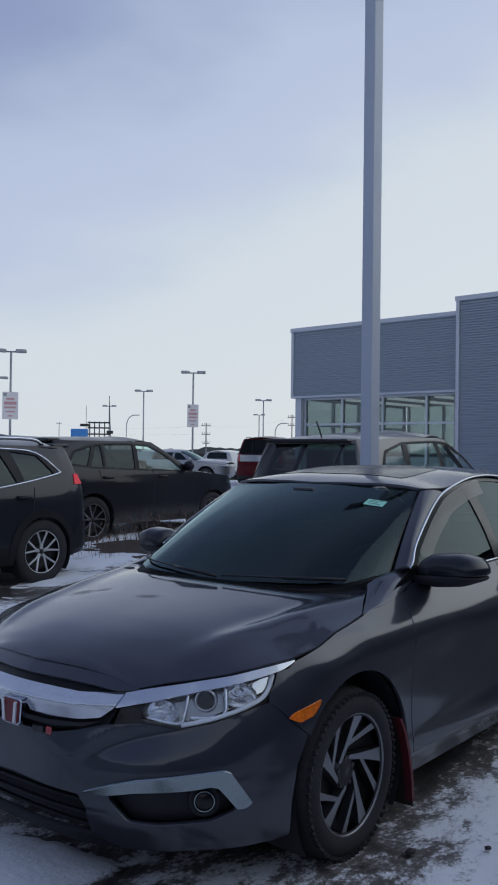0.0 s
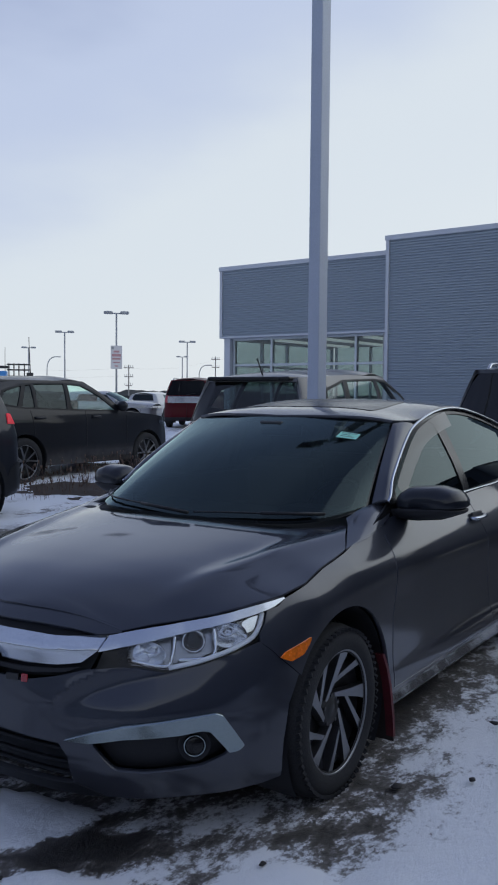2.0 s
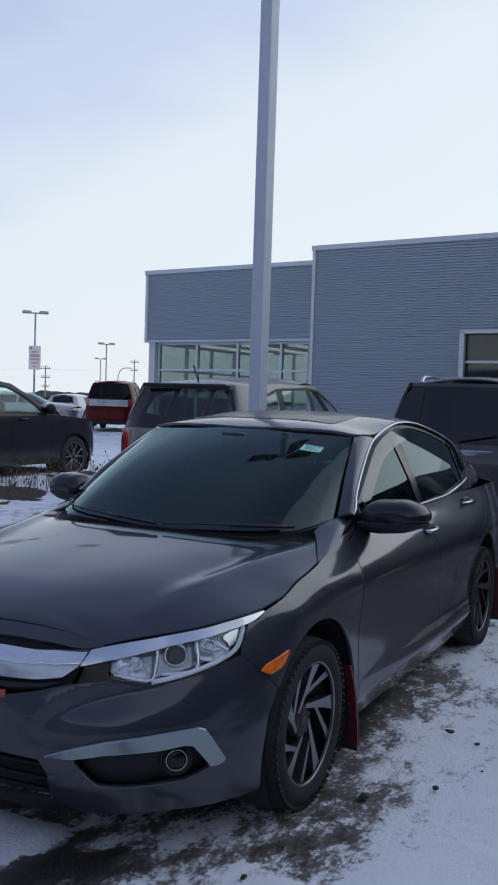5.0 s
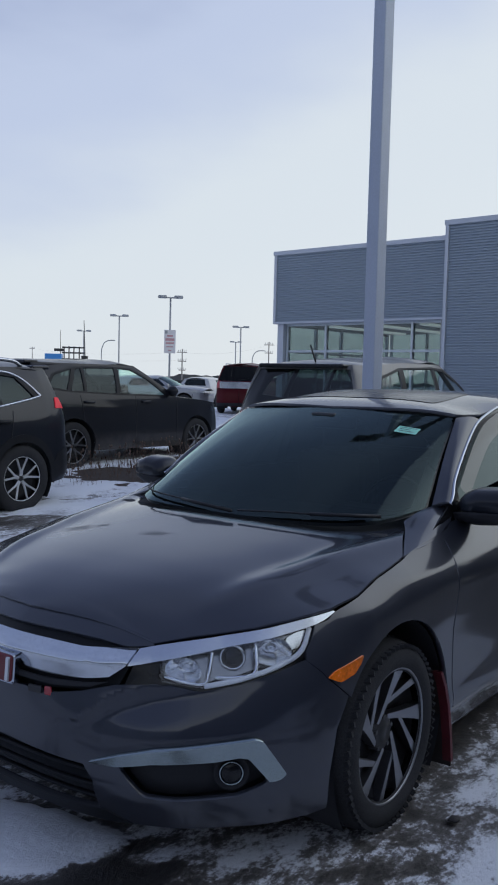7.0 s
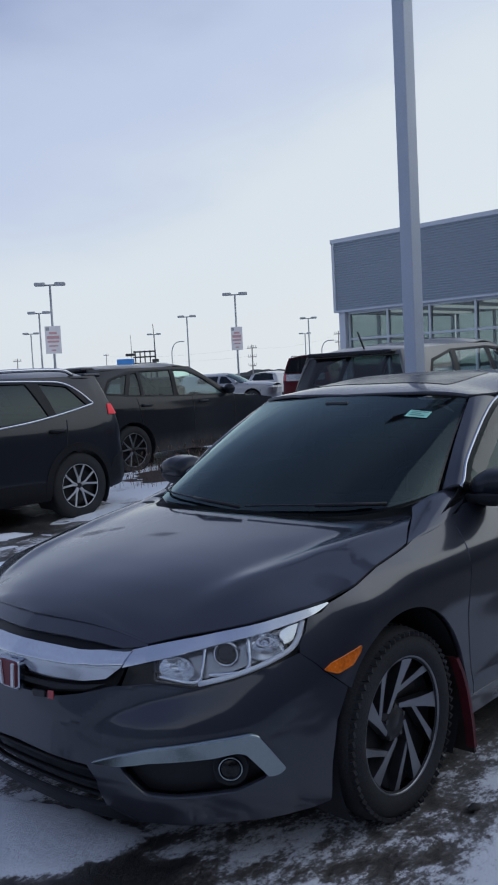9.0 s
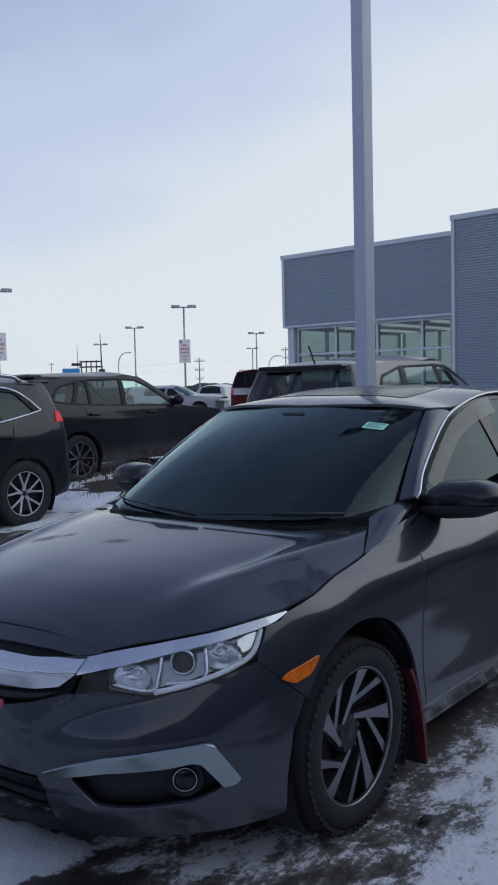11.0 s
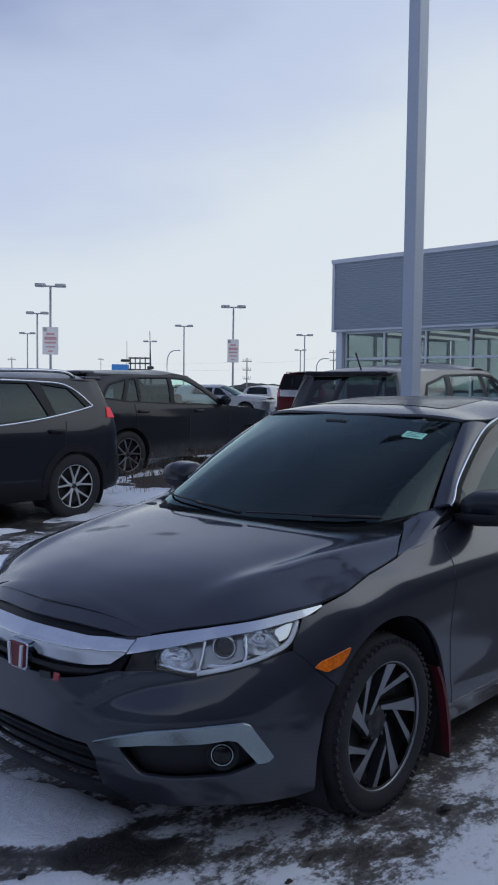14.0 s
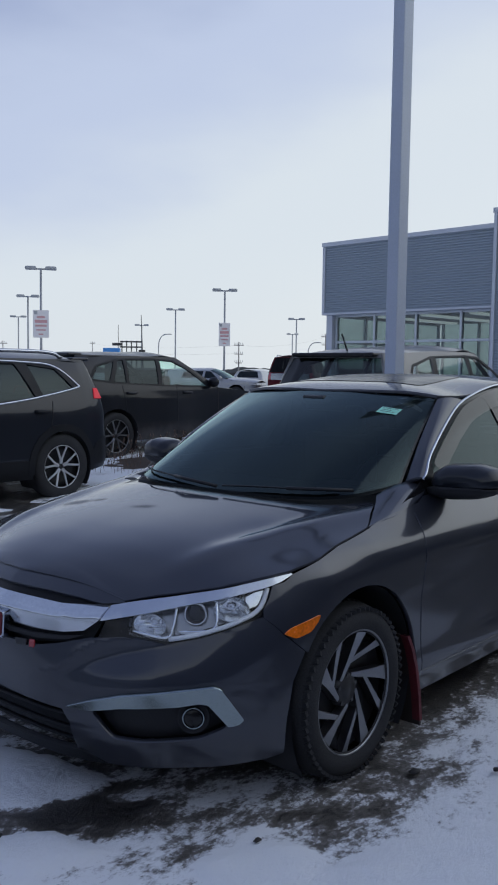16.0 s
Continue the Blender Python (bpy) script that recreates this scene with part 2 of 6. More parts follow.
def inside(poly, p):
    poly, p = np.asarray(poly, float), np.asarray(p, float)
    x, y = p[:, 0], p[:, 1]
    r = np.zeros(len(p), bool)
    for (x0, y0), (x1, y1) in zip(poly, np.roll(poly, -1, 0)):
        if y0 != y1:
            r ^= ((y0 > y) != (y1 > y)) & (x < (x1 - x0) * (y - y0) / (y1 - y0) + x0)
    return r


def resample(poly, step):
    out = []
    for a, b in zip(poly, list(poly[1:]) + [poly[0]]):
        a, b = np.array(a, float), np.array(b, float)
        n = max(1, int(np.ceil(np.linalg.norm(b - a) / step)))
        out += [a + (b - a) * i / n for i in range(n)]
    return np.array(out)


def rounded(poly, r=.02, n=4):
    """The polygon with its corners rounded."""
    out, k = [], len(poly)
    for i in range(k):
        p, a, b = (np.array(poly[j % k], float) for j in (i, i - 1, i + 1))
        da, db = a - p, b - p
        la, lb = np.linalg.norm(da), np.linalg.norm(db)
        q = min(r, la * .45, lb * .45)
        A, B = p + da / la * q, p + db / lb * q
        for t in np.linspace(0, 1, n):
            out.append(A * (1 - t) ** 2 + 2 * p * t * (1 - t) + B * t * t)
    return [tuple(v) for v in out]


def patch(name, fn, outer, mat, parent=None, holes=(), step=.04, depth=.012, label="", mirror=False):
    """A panel of the surface fn(u, v), trimmed to the outline, less the holes, its edges folded inwards by depth."""
    loops = [resample(outer, step)] + [resample(h, step) for h in holes]
    lo, hi = loops[0].min(0), loops[0].max(0)
    gx, gy = np.meshgrid(np.arange(lo[0] + step * .5, hi[0], step), np.arange(lo[1] + step * .5, hi[1], step))
    g = np.c_[gx.ravel(), gy.ravel()]
    ok = inside(outer, g)
    for h in holes:
        ok &= ~inside(h, g)
    g = g[ok]
    for lp in loops:
        if len(g):
            g = g[np.min(np.linalg.norm(g[:, None] - lp[None], axis=2), axis=1) > step * .45]
    pts, edges = [], []
    for lp in loops:
        o = len(pts)
        pts += list(lp)
        edges += [(o + i, o + (i + 1) % len(lp)) for i in range(len(lp))]
    pts += list(g)
    v2, _, tris, *_ = delaunay_2d_cdt([Vector((float(p[0]), float(p[1]))) for p in pts], edges, [], 1, 1e-6)
    uv = np.array([(v.x, v.y) for v in v2])
    tris = np.array([t for t in tris if len(t) == 3])
    c = uv[tris].mean(1)
    ok = inside(outer, c)
    for h in holes:
        ok &= ~inside(h, c)
    tris = tris[ok]
    e = .002
    P = fn(uv[:, 0], uv[:, 1])
    du = fn(uv[:, 0] + e, uv[:, 1]) - fn(uv[:, 0] - e, uv[:, 1])
    dv = fn(uv[:, 0], uv[:, 1] + e) - fn(uv[:, 0], uv[:, 1] - e)
    N = np.cross(du, dv)
    N /= np.linalg.norm(N, axis=1, keepdims=True) + 1e-12
    if mirror:
        P, N, tris = P * (-1, 1, 1), N * (-1, 1, 1), tris
    flip = mirror
    count = {}
    for t in tris:
        for a, b in ((t[0], t[1]), (t[1], t[2]), (t[2], t[0])):
            count[(a, b)] = 1
    rim = [(a, b) for a, b in count if (b, a) not in count]
    verts, norms, faces = list(P), list(N), [tuple(t[::-1]) if flip else tuple(t) for t in tris]
    if depth:
        for a, b in rim:
            out = np.cross(P[b] - P[a], (N[a] + N[b]) / 2)
            out = out / (np.linalg.norm(out) + 1e-12) * (-1 if flip else 1)
            k = len(verts)
            verts += [P[a], P[b], P[b] - N[b] * depth, P[a] - N[a] * depth]
            norms += [out * .8 + N[a] * .6, out * .8 + N[b] * .6, out, out]
            faces.append((k, k + 1, k + 2, k + 3) if flip else (k + 1, k, k + 3, k + 2))
    nn = np.array(norms)
    nn /= np.linalg.norm(nn, axis=1, keepdims=True) + 1e-12
    return put_mesh(name, verts, faces, mat, parent, label, nn)


def smoothstep(a, b, x):
    t = np.clip((np.asarray(x, float) - a) / (b - a), 0, 1)
    return t * t * (3 - 2 * t)


def ground_z(x, y):
    """The yard rises a little away from the sedan."""
    return .2 * smoothstep(5, 12, -.6 * np.asarray(x, float) + .8 * np.asarray(y, float))


def gz(x, y):
    return float(ground_z(x, y))


# ---- ground, snow ----
def noise_mix(nt, vec, scale, detail=6, rough=.6):
    n = nt.nodes.new("ShaderNodeTexNoise")
    n.inputs["Scale"].default_value, n.inputs["Detail"].default_value, n.inputs["Roughness"].default_value = scale, detail, rough
    nt.links.new(vec, n.inputs["Vector"])
    return n.outputs["Fac"]


def ramp(nt, fac, stops):
    r = nt.nodes.new("ShaderNodeValToRGB")
    e = r.color_ramp.elements
    e[0].position, e[0].color = stops[0][0], (*stops[0][1], 1)
    e[1].position, e[1].color = stops[-1][0], (*stops[-1][1], 1)
    for p, c in stops[1:-1]:
        e.new(p).color = (*c, 1)
    nt.links.new(fac, r.inputs["Fac"])
    return r.outputs["Color"]


def ground_material():
    """Wet dark asphalt with packed dirty ice and brown slush on it."""
    m = bpy.data.materials.new("slushy_asphalt")
    m.use_nodes = True
    nt = m.node_tree
    b = nt.nodes["Principled BSDF"]
    tc = nt.nodes.new("ShaderNodeTexCoord")
    mp = nt.nodes.new("ShaderNodeMapping")
    mp.inputs["Rotation"].default_value, mp.inputs["Scale"].default_value = (0, 0, radians(8)), (1.35, .80, 1)
    nt.links.new(tc.outputs["Object"], mp.inputs["Vector"])
    big, mid, crumb, fine = (noise_mix(nt, mp.outputs["Vector"], s, d, r) for s, d, r in ((1.6, 8, .62), (9, 8, .70), (38, 6, .75), (150, 3, .6)))
    at = nt.nodes.new("ShaderNodeAttribute")
    at.attribute_name = "snow_cover"

    def mad(a, k, b):
        n = nt.nodes.new("ShaderNodeMath")
        n.operation = "MULTIPLY_ADD"
        n.inputs[1].default_value = k
        nt.links.new(a, n.inputs[0])
        nt.links.new(b, n.inputs[2])
        return n.outputs["Value"]
    v = mad(crumb, .58, mad(mid, .80, mad(big, .80, at.outputs["Fac"])))
    col = ramp(nt, v, ((.43, (.024, .022, .0215)), (.50, (.054, .048, .044)), (.56, (.115, .105, .097)), (.61, (.22, .213, .212)), (.66, (.58, .595, .625)), (.74, (.84, .865, .90))))
    nt.links.new(col, b.inputs["Base Color"])
    nt.links.new(ramp(nt, v, ((.45, (.32, .32, .32)), (.60, (.62, .62, .62)), (.75, (.8, .8, .8)))), b.inputs["Roughness"])
    bp = nt.nodes.new("ShaderNodeBump")
    bp.inputs["Strength"].default_value, bp.inputs["Distance"].default_value = .85, .022
    nt.links.new(mad(fine, .10, v), bp.inputs["Height"])
    nt.links.new(bp.outputs["Normal"], b.inputs["Normal"])
    return m


def snow_material(name, dirt):
    m = bpy.data.materials.new(name)
    m.use_nodes = True
    nt = m.node_tree
    b = nt.nodes["Principled BSDF"]
    tc = nt.nodes.new("ShaderNodeTexCoord")
    mp = nt.nodes.new("ShaderNodeMapping")
    mp.inputs["Scale"].default_value = (1.3, .7, 1)
    nt.links.new(tc.outputs["Object"], mp.inputs["Vector"])
    big, fine = noise_mix(nt, mp.outputs["Vector"], 2.2, 8, .65), noise_mix(nt, mp.outputs["Vector"], 30, 6, .7)
    mx = nt.nodes.new("ShaderNodeMath")
    mx.operation = "MULTIPLY_ADD"
    mx.inputs[1].default_value = .5
    nt.links.new(fine, mx.inputs[0])
    nt.links.new(big, mx.inputs[2])
    nt.links.new(ramp(nt, mx.outputs["Value"], ((.42 + dirt, (.16, .145, .13)), (.56 + dirt, (.47, .48, .51)), (.72 + dirt, (.76, .79, .835)))), b.inputs["Base Color"])
    b.inputs["Roughness"].default_value = .65
    b.inputs["Subsurface Weight"].default_value = 0
    bp = nt.nodes.new("ShaderNodeBump")
    bp.inputs["Strength"].default_value, bp.inputs["Distance"].default_value = .5, .02
    nt.links.new(mx.outputs["Value"], bp.inputs["Height"])
    nt.links.new(bp.outputs["Normal"], b.inputs["Normal"])
    return m


def fbm(x, y, s, k=0.0, octaves=4):
    return sum(noise.noise((x * s * 2 ** i + k, y * s * 2 ** i - k, k * 3)) / 2 ** i for i in range(octaves))


GROUND = ground_material()
SNOW = snow_material("trodden_snow", .0)
SNOW_CLEAN = snow_material("clean_snow", -.16)

def blob(x, y, cx, cy, rx, ry, turn=0.0):
    c, s = math.cos(radians(turn)), math.sin(radians(turn))
    u, v = ((x - cx) * c + (y - cy) * s) / rx, (-(x - cx) * s + (y - cy) * c) / ry
    return 1 - math.sqrt(u * u + v * v)


def cover(x, y):
    """How much snow lies by the sedan: under .1 wet asphalt, over .4 white."""
    far = 1 - smoothstep(3.2, 5.5, math.hypot(x - .3, y - .2))
    x0, y0 = x, y
    x, y = x + .07 * fbm(x, y, 2.6, 1.7), y + .07 * fbm(x, y, 2.6, 8.3)
    v = .27
    v += .13 * max(0, blob(x, y, 1.62, .4, .50, 1.9)) ** .5                # beside the front door
    v += .17 * max(0, blob(x, y, 1.55, -.95, .62, .95, 10)) ** .4
    v += .80 * max(0, blob(x, y, -.20, -.95, .56, .22, 24)) ** .35         # patch before the bumper
    v += .50 * max(0, blob(x, y, .40, -1.12, .26, .13, 42)) ** .35
    v += .34 * max(0, blob(x, y, .98, -.72, .15, .20, 30)) ** .4
    v += .28 * max(0, blob(x, y, .30, -1.85, .75, .42, 30)) ** .4
    v += .24 * max(0, blob(x, y, -1.6, -1.8, 1.4, 1.0)) ** .5
    v -= .25 * max(0, blob(x, y, .42, -.80, .30, .12, 45)) ** .35          # wet bare patch
    v -= .12 * max(0, blob(x, y, -.95, -.70, .55, .14, -30)) ** .4
    v -= .09 * max(0, blob(x, y, .02, -1.40, .34, .09, 25)) ** .4
    v -= .08 * max(0, blob(x, y, .80, -.55, .16, .62, -14)) ** .4          # churned band beside the wheel
    v -= .05 * max(0, blob(x, y, .98, .70, .14, 1.3, -4)) ** .5
    v -= .36 * max(0, blob(x, y, 0, 1.3, 1.02, 2.75)) ** .5                  # less snow cover under the car
    v += .13 * fbm(x * 1.7, y * .8, 1.1, 3.1) + .05 * fbm(x, y, 4.5, 5.2, 3)
    x, y = x0, y0
    u = x * math.cos(radians(38)) - y * math.sin(radians(38))
    v += .055 * math.sin(u * 38 + 3.0 * fbm(x, y, 1.3, 6.6)) * far * max(0, min(1, 2.2 * fbm(x, y, .9, 12.1) + .4)) * (1 if y < -.5 else .2)      # faint tread marks
    rest = .29 + .12 * fbm(x, y, .35, 9.1) - .30 * max(0, blob(x, y, -5.0, .9, 1.2, 4.2, 8)) ** .6 - .3 * max(0, blob(x, y, -6.4, 2.2, 1.1, 2.6)) ** .5
    return float(v * far + rest * (1 - far)) - (.26 + .16 * fbm(x, y, .9, 2.7)) * float(smoothstep(1.75 - .85 * smoothstep(1.9, 2.9, y), 2.3 - 1.0 * smoothstep(1.9, 2.9, y), x) * smoothstep(-.9, .9, y + .5 * fbm(x, y, .8, 4.9)) * (1 - smoothstep(12, 22, y)))      # unseen ground of the next bay bared to darken the doors' reflections


# one sheet to the horizon, finer where the camera stands
xs = np.unique(np.r_[-2500, -1200, -600, -300, -150, -90, np.arange(-60, -12, 4), np.arange(-12, -3.01, .5), np.round(np.arange(-3, -1.6, .06), 3), np.round(np.arange(-1.6, 2.0, .03), 3), np.round(np.arange(2.0, 3.61, .06), 3), 4, 5, 8, 14, 25, 60, 150, 400, 1200, 2500])
ys = np.unique(np.r_[-2500, -800, -200, -60, -20, -8, np.arange(-4, -2.99, .5), np.round(np.arange(-3, -2.0, .06), 3), np.round(np.arange(-2.0, 1.2, .03), 3), np.round(np.arange(1.2, 3.61, .06), 3), np.arange(4, 12.01, .5), np.arange(14, 62, 4), 90, 150, 300, 600, 1200, 2500])
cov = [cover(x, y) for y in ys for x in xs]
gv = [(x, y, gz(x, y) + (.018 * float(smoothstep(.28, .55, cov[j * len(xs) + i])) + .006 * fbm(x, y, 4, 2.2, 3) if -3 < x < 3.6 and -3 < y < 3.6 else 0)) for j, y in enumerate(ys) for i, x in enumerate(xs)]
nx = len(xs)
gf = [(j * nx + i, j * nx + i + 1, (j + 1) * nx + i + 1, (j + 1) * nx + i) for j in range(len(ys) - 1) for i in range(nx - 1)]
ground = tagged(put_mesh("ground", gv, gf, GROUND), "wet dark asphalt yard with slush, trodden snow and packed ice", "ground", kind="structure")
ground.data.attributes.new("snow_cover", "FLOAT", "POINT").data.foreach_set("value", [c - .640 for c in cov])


def snow_sheet(name, label, field, x0, x1, y0, y1, step, mat, top, category="snow"):
    """Snow lying where the field is above nought, thick as the field says."""
    X, Y = np.arange(x0, x1 + step, step), np.arange(y0, y1 + step, step)
    H = np.array([[field(x, y) for x in X] for y in Y])
    idx, verts, faces = {}, [], []

    def vert(j, i):
        if (j, i) not in idx:
            idx[(j, i)] = len(verts)
            h = H[j, i]
            z = gz(X[i], Y[j]) + (top * (1 - math.exp(-h * 5)) if h > 0 else max(h, -.3) * .06 - .004)
            verts.append((X[i], Y[j], z))
        return idx[(j, i)]
    for j in range(len(Y) - 1):
        for i in range(len(X) - 1):
            if H[j:j + 2, i:i + 2].max() > 0:
                faces.append((vert(j, i), vert(j, i + 1), vert(j + 1, i + 1), vert(j + 1, i)))
    return tagged(put_mesh(name, verts, faces, mat), label, category, kind="stuff")


def side_snow(x, y):
    h = max(blob(x, y, -2.75, .55, 1.75, 1.45, 20) * 1.3, blob(x, y, -2.3, -1.0, 1.3, .8))
    return h * .8 + .12 * fbm(x, y, 1.2, 5.5) + .04 * fbm(x, y, 6, 2.5)


def far_snow(x, y):
    x, y = x + .28 * fbm(x, y, 1.7, 1.1), y + .28 * fbm(x, y, 1.7, 7.7)
    lanes = .55 * math.sin((x * .55 + y * .25) * 2.2) * .35
    h = max(blob(x, y, -7.0, 7.3, 1.6, 3.2, 10) * 1.5, blob(x, y, -4.9, 2.2, 2.2, .35, -62) * .8, blob(x, y, -5.3, 3.6, .5, 1.6) * .5,
            blob(x, y, -12, 16, 9, 10) * .5)
    h -= max(0, blob(x, y, -6.2, 6.6, .55, .9, 30)) * 2.2 + max(0, blob(x, y, -5.0, 1.2, .95, 3.2)) * 1.6 + max(0, blob(x, y, -6.4, 2.2, 1.0, 2.6)) * 2
    h = max(h, blob(x, y, -5.25, 1.9, .16, 1.6) * .5, blob(x, y, -4.55, 1.4, .10, 1.2, 12) * .4)
    return h * .7 + lanes * .5 + .30 * fbm(x, y, .6, 8.2) + .20 * fbm(x, y, 2.2, 4.2) - .06


snow_sheet("snow_bank", "low smooth bank of clean white snow", side_snow, -4.7, -.9, -2.2, 2.4, .06, SNOW_CLEAN, .20)
snow_sheet("snow_cover", "thin broken snow over the yard beyond", far_snow, -26, -6.4, -2.0, 34, .16, SNOW, .05)
snow_sheet("snow_cover", "thin broken snow between the parked cars", far_snow, -6.4, -3.6, -2.0, 12, .08, SNOW, .05)


def soil(x, y):
    x, y = x + .22 * fbm(x, y, 1.9, 3.3), y + .22 * fbm(x, y, 1.9, 5.2)
    return max(blob(x, y, -6.75, 6.1, .75, .85, 30), blob(x, y, -7.2, 8.4, .45, 1.1, 10) * .8) * .7 + .10 * fbm(x, y, 5, 6.1)


SOIL = material("frozen_brown_soil", (.052, .040, .033), .85, 0, 45, .45, bump=.4, stain=9)
snow_sheet("bare_soil", "bare brown soil showing through the snow", soil, -8.2, -5.4, 4.6, 10.0, .08, SOIL, .075, "soil")


# ---- dealership building ----
BO, BD = np.array((-14.35, 20.66)), np.array((.998, -.063))     # corner of the low block, and the way along the front
B_TURN = math.degrees(math.atan2(BD[1], BD[0]))
BZ = .2
building = thing("building", pose(BO[0], BO[1], 0, 0, 0, B_TURN), "low commercial building with ribbed blue-grey metal cladding", "building")


def ribbed(x0, x1, z0, z1, y, pitch=.074, deep=.032):
    """Horizontal ribbed cladding as a folded sheet facing -y."""
    verts, faces = [], []
    prof, z = [], z0
    while z < z1 - .001:
        for dz, dy in ((0, 0), (.036, 0), (.044, deep), (.066, deep)):
            if z + dz <= z1:
                prof.append((z + dz, y + dy))
        z += pitch
    prof.append((z1, y))
    for zz, yy in prof:
        verts += [(x0, yy, zz), (x1, yy, zz)]
    for i in range(len(prof) - 1):
        faces.append((2 * i, 2 * i + 1, 2 * i + 3, 2 * i + 2))
    return verts, faces


def sheet(name, x0, x1, z0, z1, y, label=""):
    v, f = ribbed(x0, x1, z0, z1, y)
    return put_mesh(name, v, f, CLADDING, building, label, smooth=False)


LOW, TALL, SOFFIT, STEP, RIGHT, DEPTH = 5.51, 5.90, 3.40, 6.10, 19.0, 16.0
sheet("cladding", .06, STEP, SOFFIT, LOW, 0)
sheet("cladding", STEP + .06, 10.5, BZ - .1, TALL, -.10)
sheet("cladding", 10.5, 12.1, 3.56, TALL, -.10)
sheet("cladding", 12.1, RIGHT, BZ - .1, TALL, -.10)
part("flashing", boxes([((STEP / 2, .1, LOW + .06), (STEP + .06, .34, .13))], .01), FLASHING, building, "pale metal roof edge")
part("flashing", boxes([(((STEP + RIGHT) / 2, .06, TALL + .06), (RIGHT - STEP + .1, .42, .14))], .01), FLASHING, building)
part("corner_trim", boxes([((.03, .02, (SOFFIT + LOW) / 2), (.10, .10, LOW - SOFFIT))], .008), FLASHING, building)
part("corner_trim", boxes([((STEP + .03, -.09, (TALL + BZ) / 2), (.10, .10, TALL - BZ))], .008), FLASHING, building)
part("soffit", boxes([((STEP / 2, .35, SOFFIT - .03), (STEP, .8, .06))], .006), FLASHING, building)
part("post", boxes([((.20, .22, SOFFIT / 2 + .1), (.24, .24, SOFFIT - .2))], .01), FLASHING, building)
part("roof", boxes([((STEP / 2, 3.5, LOW - .15), (STEP - .2, 6.6, .2)), (((STEP + RIGHT) / 2, DEPTH / 2, TALL - .15), (RIGHT - STEP - .1, DEPTH - .4, .2))]), FLASHING, building)
part("rooftop_unit", boxes([((5.42, .62, LOW + .05), (1.16, .9, .22))], .015), FLASHING, building)
part("wall", boxes([((RIGHT, DEPTH / 2, TALL / 2), (.2, DEPTH, TALL)), (((STEP + RIGHT) / 2, DEPTH, TALL / 2), (RIGHT - STEP, .2, TALL)),
                    ((STEP + .25, DEPTH / 2, TALL / 2), (.16, DEPTH, TALL))]), CLADDING, building, "plain outer walls")
part("wall", boxes([((.1, 3.55, (SOFFIT + LOW) / 2), (.2, 6.4, LOW - SOFFIT)), ((STEP / 2, 6.75, (SOFFIT + LOW) / 2), (STEP, .2, LOW - SOFFIT))]), CLADDING, building)
part("floor_slab", boxes([((RIGHT / 2, DEPTH / 2, .1), (RIGHT, DEPTH, .2))]), material("showroom_floor", (.35, .35, .35), .3, 0, 20, .1), building)
# showroom glazing: mullions every 1.52 m, a transom, panes
GY = .30
mull = [.38, 1.88, 3.40, 4.93, STEP - .04]
for mx in mull:
    part("mullion", boxes([((mx, GY, (SOFFIT + BZ) / 2), (.075, .13, SOFFIT - BZ))], .006), FRAME, building)
for mz in (BZ + .05, 2.48, SOFFIT - .09):
    part("transom", boxes([(((mull[0] + mull[-1]) / 2, GY, mz), (mull[-1] - mull[0], .11, .075))], .006), FRAME, building)
SHOW_GLASS = glass("showroom_glass", (.62, .68, .68))
for a, b in zip(mull, mull[1:]):
    for z0, z1 in ((BZ + .09, 2.44), (2.52, SOFFIT - .13)):
        w = part("pane", boxes([(((a + b) / 2, GY, (z0 + z1) / 2), (b - a - .07, .012, z1 - z0))]), SHOW_GLASS, building)
        w.visible_shadow = False
for k in range(4):      # side glazing round the corner
    y0, y1 = GY + .1 + k * 1.5, GY + .1 + (k + 1) * 1.5
    part("mullion", boxes([((.30, y1, (SOFFIT + BZ) / 2), (.12, .075, SOFFIT - BZ))], .006), FRAME, building)
    w = part("pane", boxes([((.30, (y0 + y1) / 2, (SOFFIT + BZ) / 2), (.012, 1.42, SOFFIT - BZ - .2))]), SHOW_GLASS, building)
    w.visible_shadow = False
for z in (2.48, SOFFIT - .09):
    part("transom", boxes([((.30, GY + 3.1, z), (.11, 6.0, .075))], .006), FRAME, building)
INNER = material("pale_inner_wall", (.36, .375, .38), .7, 0, 10, .08)
BY = 6.6
for mx in (.38, 1.88, 3.40, 4.93, 5.85):
    part("mullion", boxes([((mx, BY, (SOFFIT + BZ) / 2), (.075, .13, SOFFIT - BZ))], .006), FRAME, building)
part("pane", boxes([((3.1, BY, (SOFFIT + BZ) / 2), (5.5, .012, SOFFIT - BZ - .1))]), SHOW_GLASS, building).visible_shadow = False
part("inner_wall", boxes([((5.90, 3.4, 1.8), (.08, 6.4, 3.2))]), INNER, building, "pale showroom end wall")
# glowing panels added under the ceiling to brighten the showroom
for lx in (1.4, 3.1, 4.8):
    part("added_glow_panel", boxes([((lx, 3.4, SOFFIT - .09), (.30, 4.5, .06))], .01), emitter("showroom_fill_glow", (.95, 1.0, .98), .35), building)
part("inner_ceiling", boxes([((3.1, 3.5, SOFFIT - .02), (5.6, 6.2, .06))]), INNER, building)
# opening in the tall front with an overhead door
part("door_frame", boxes([((10.56, -.12, 1.85), (.13, .16, 3.4)), ((12.04, -.12, 1.85), (.13, .16, 3.4)), ((11.3, -.12, 3.52), (1.6, .16, .1))], .006), FRAME, building)
for z in (2.75, 1.7, .75):
    part("transom", boxes([((11.3, -.02, z), (1.36, .08, .07))], .006), FRAME, building)
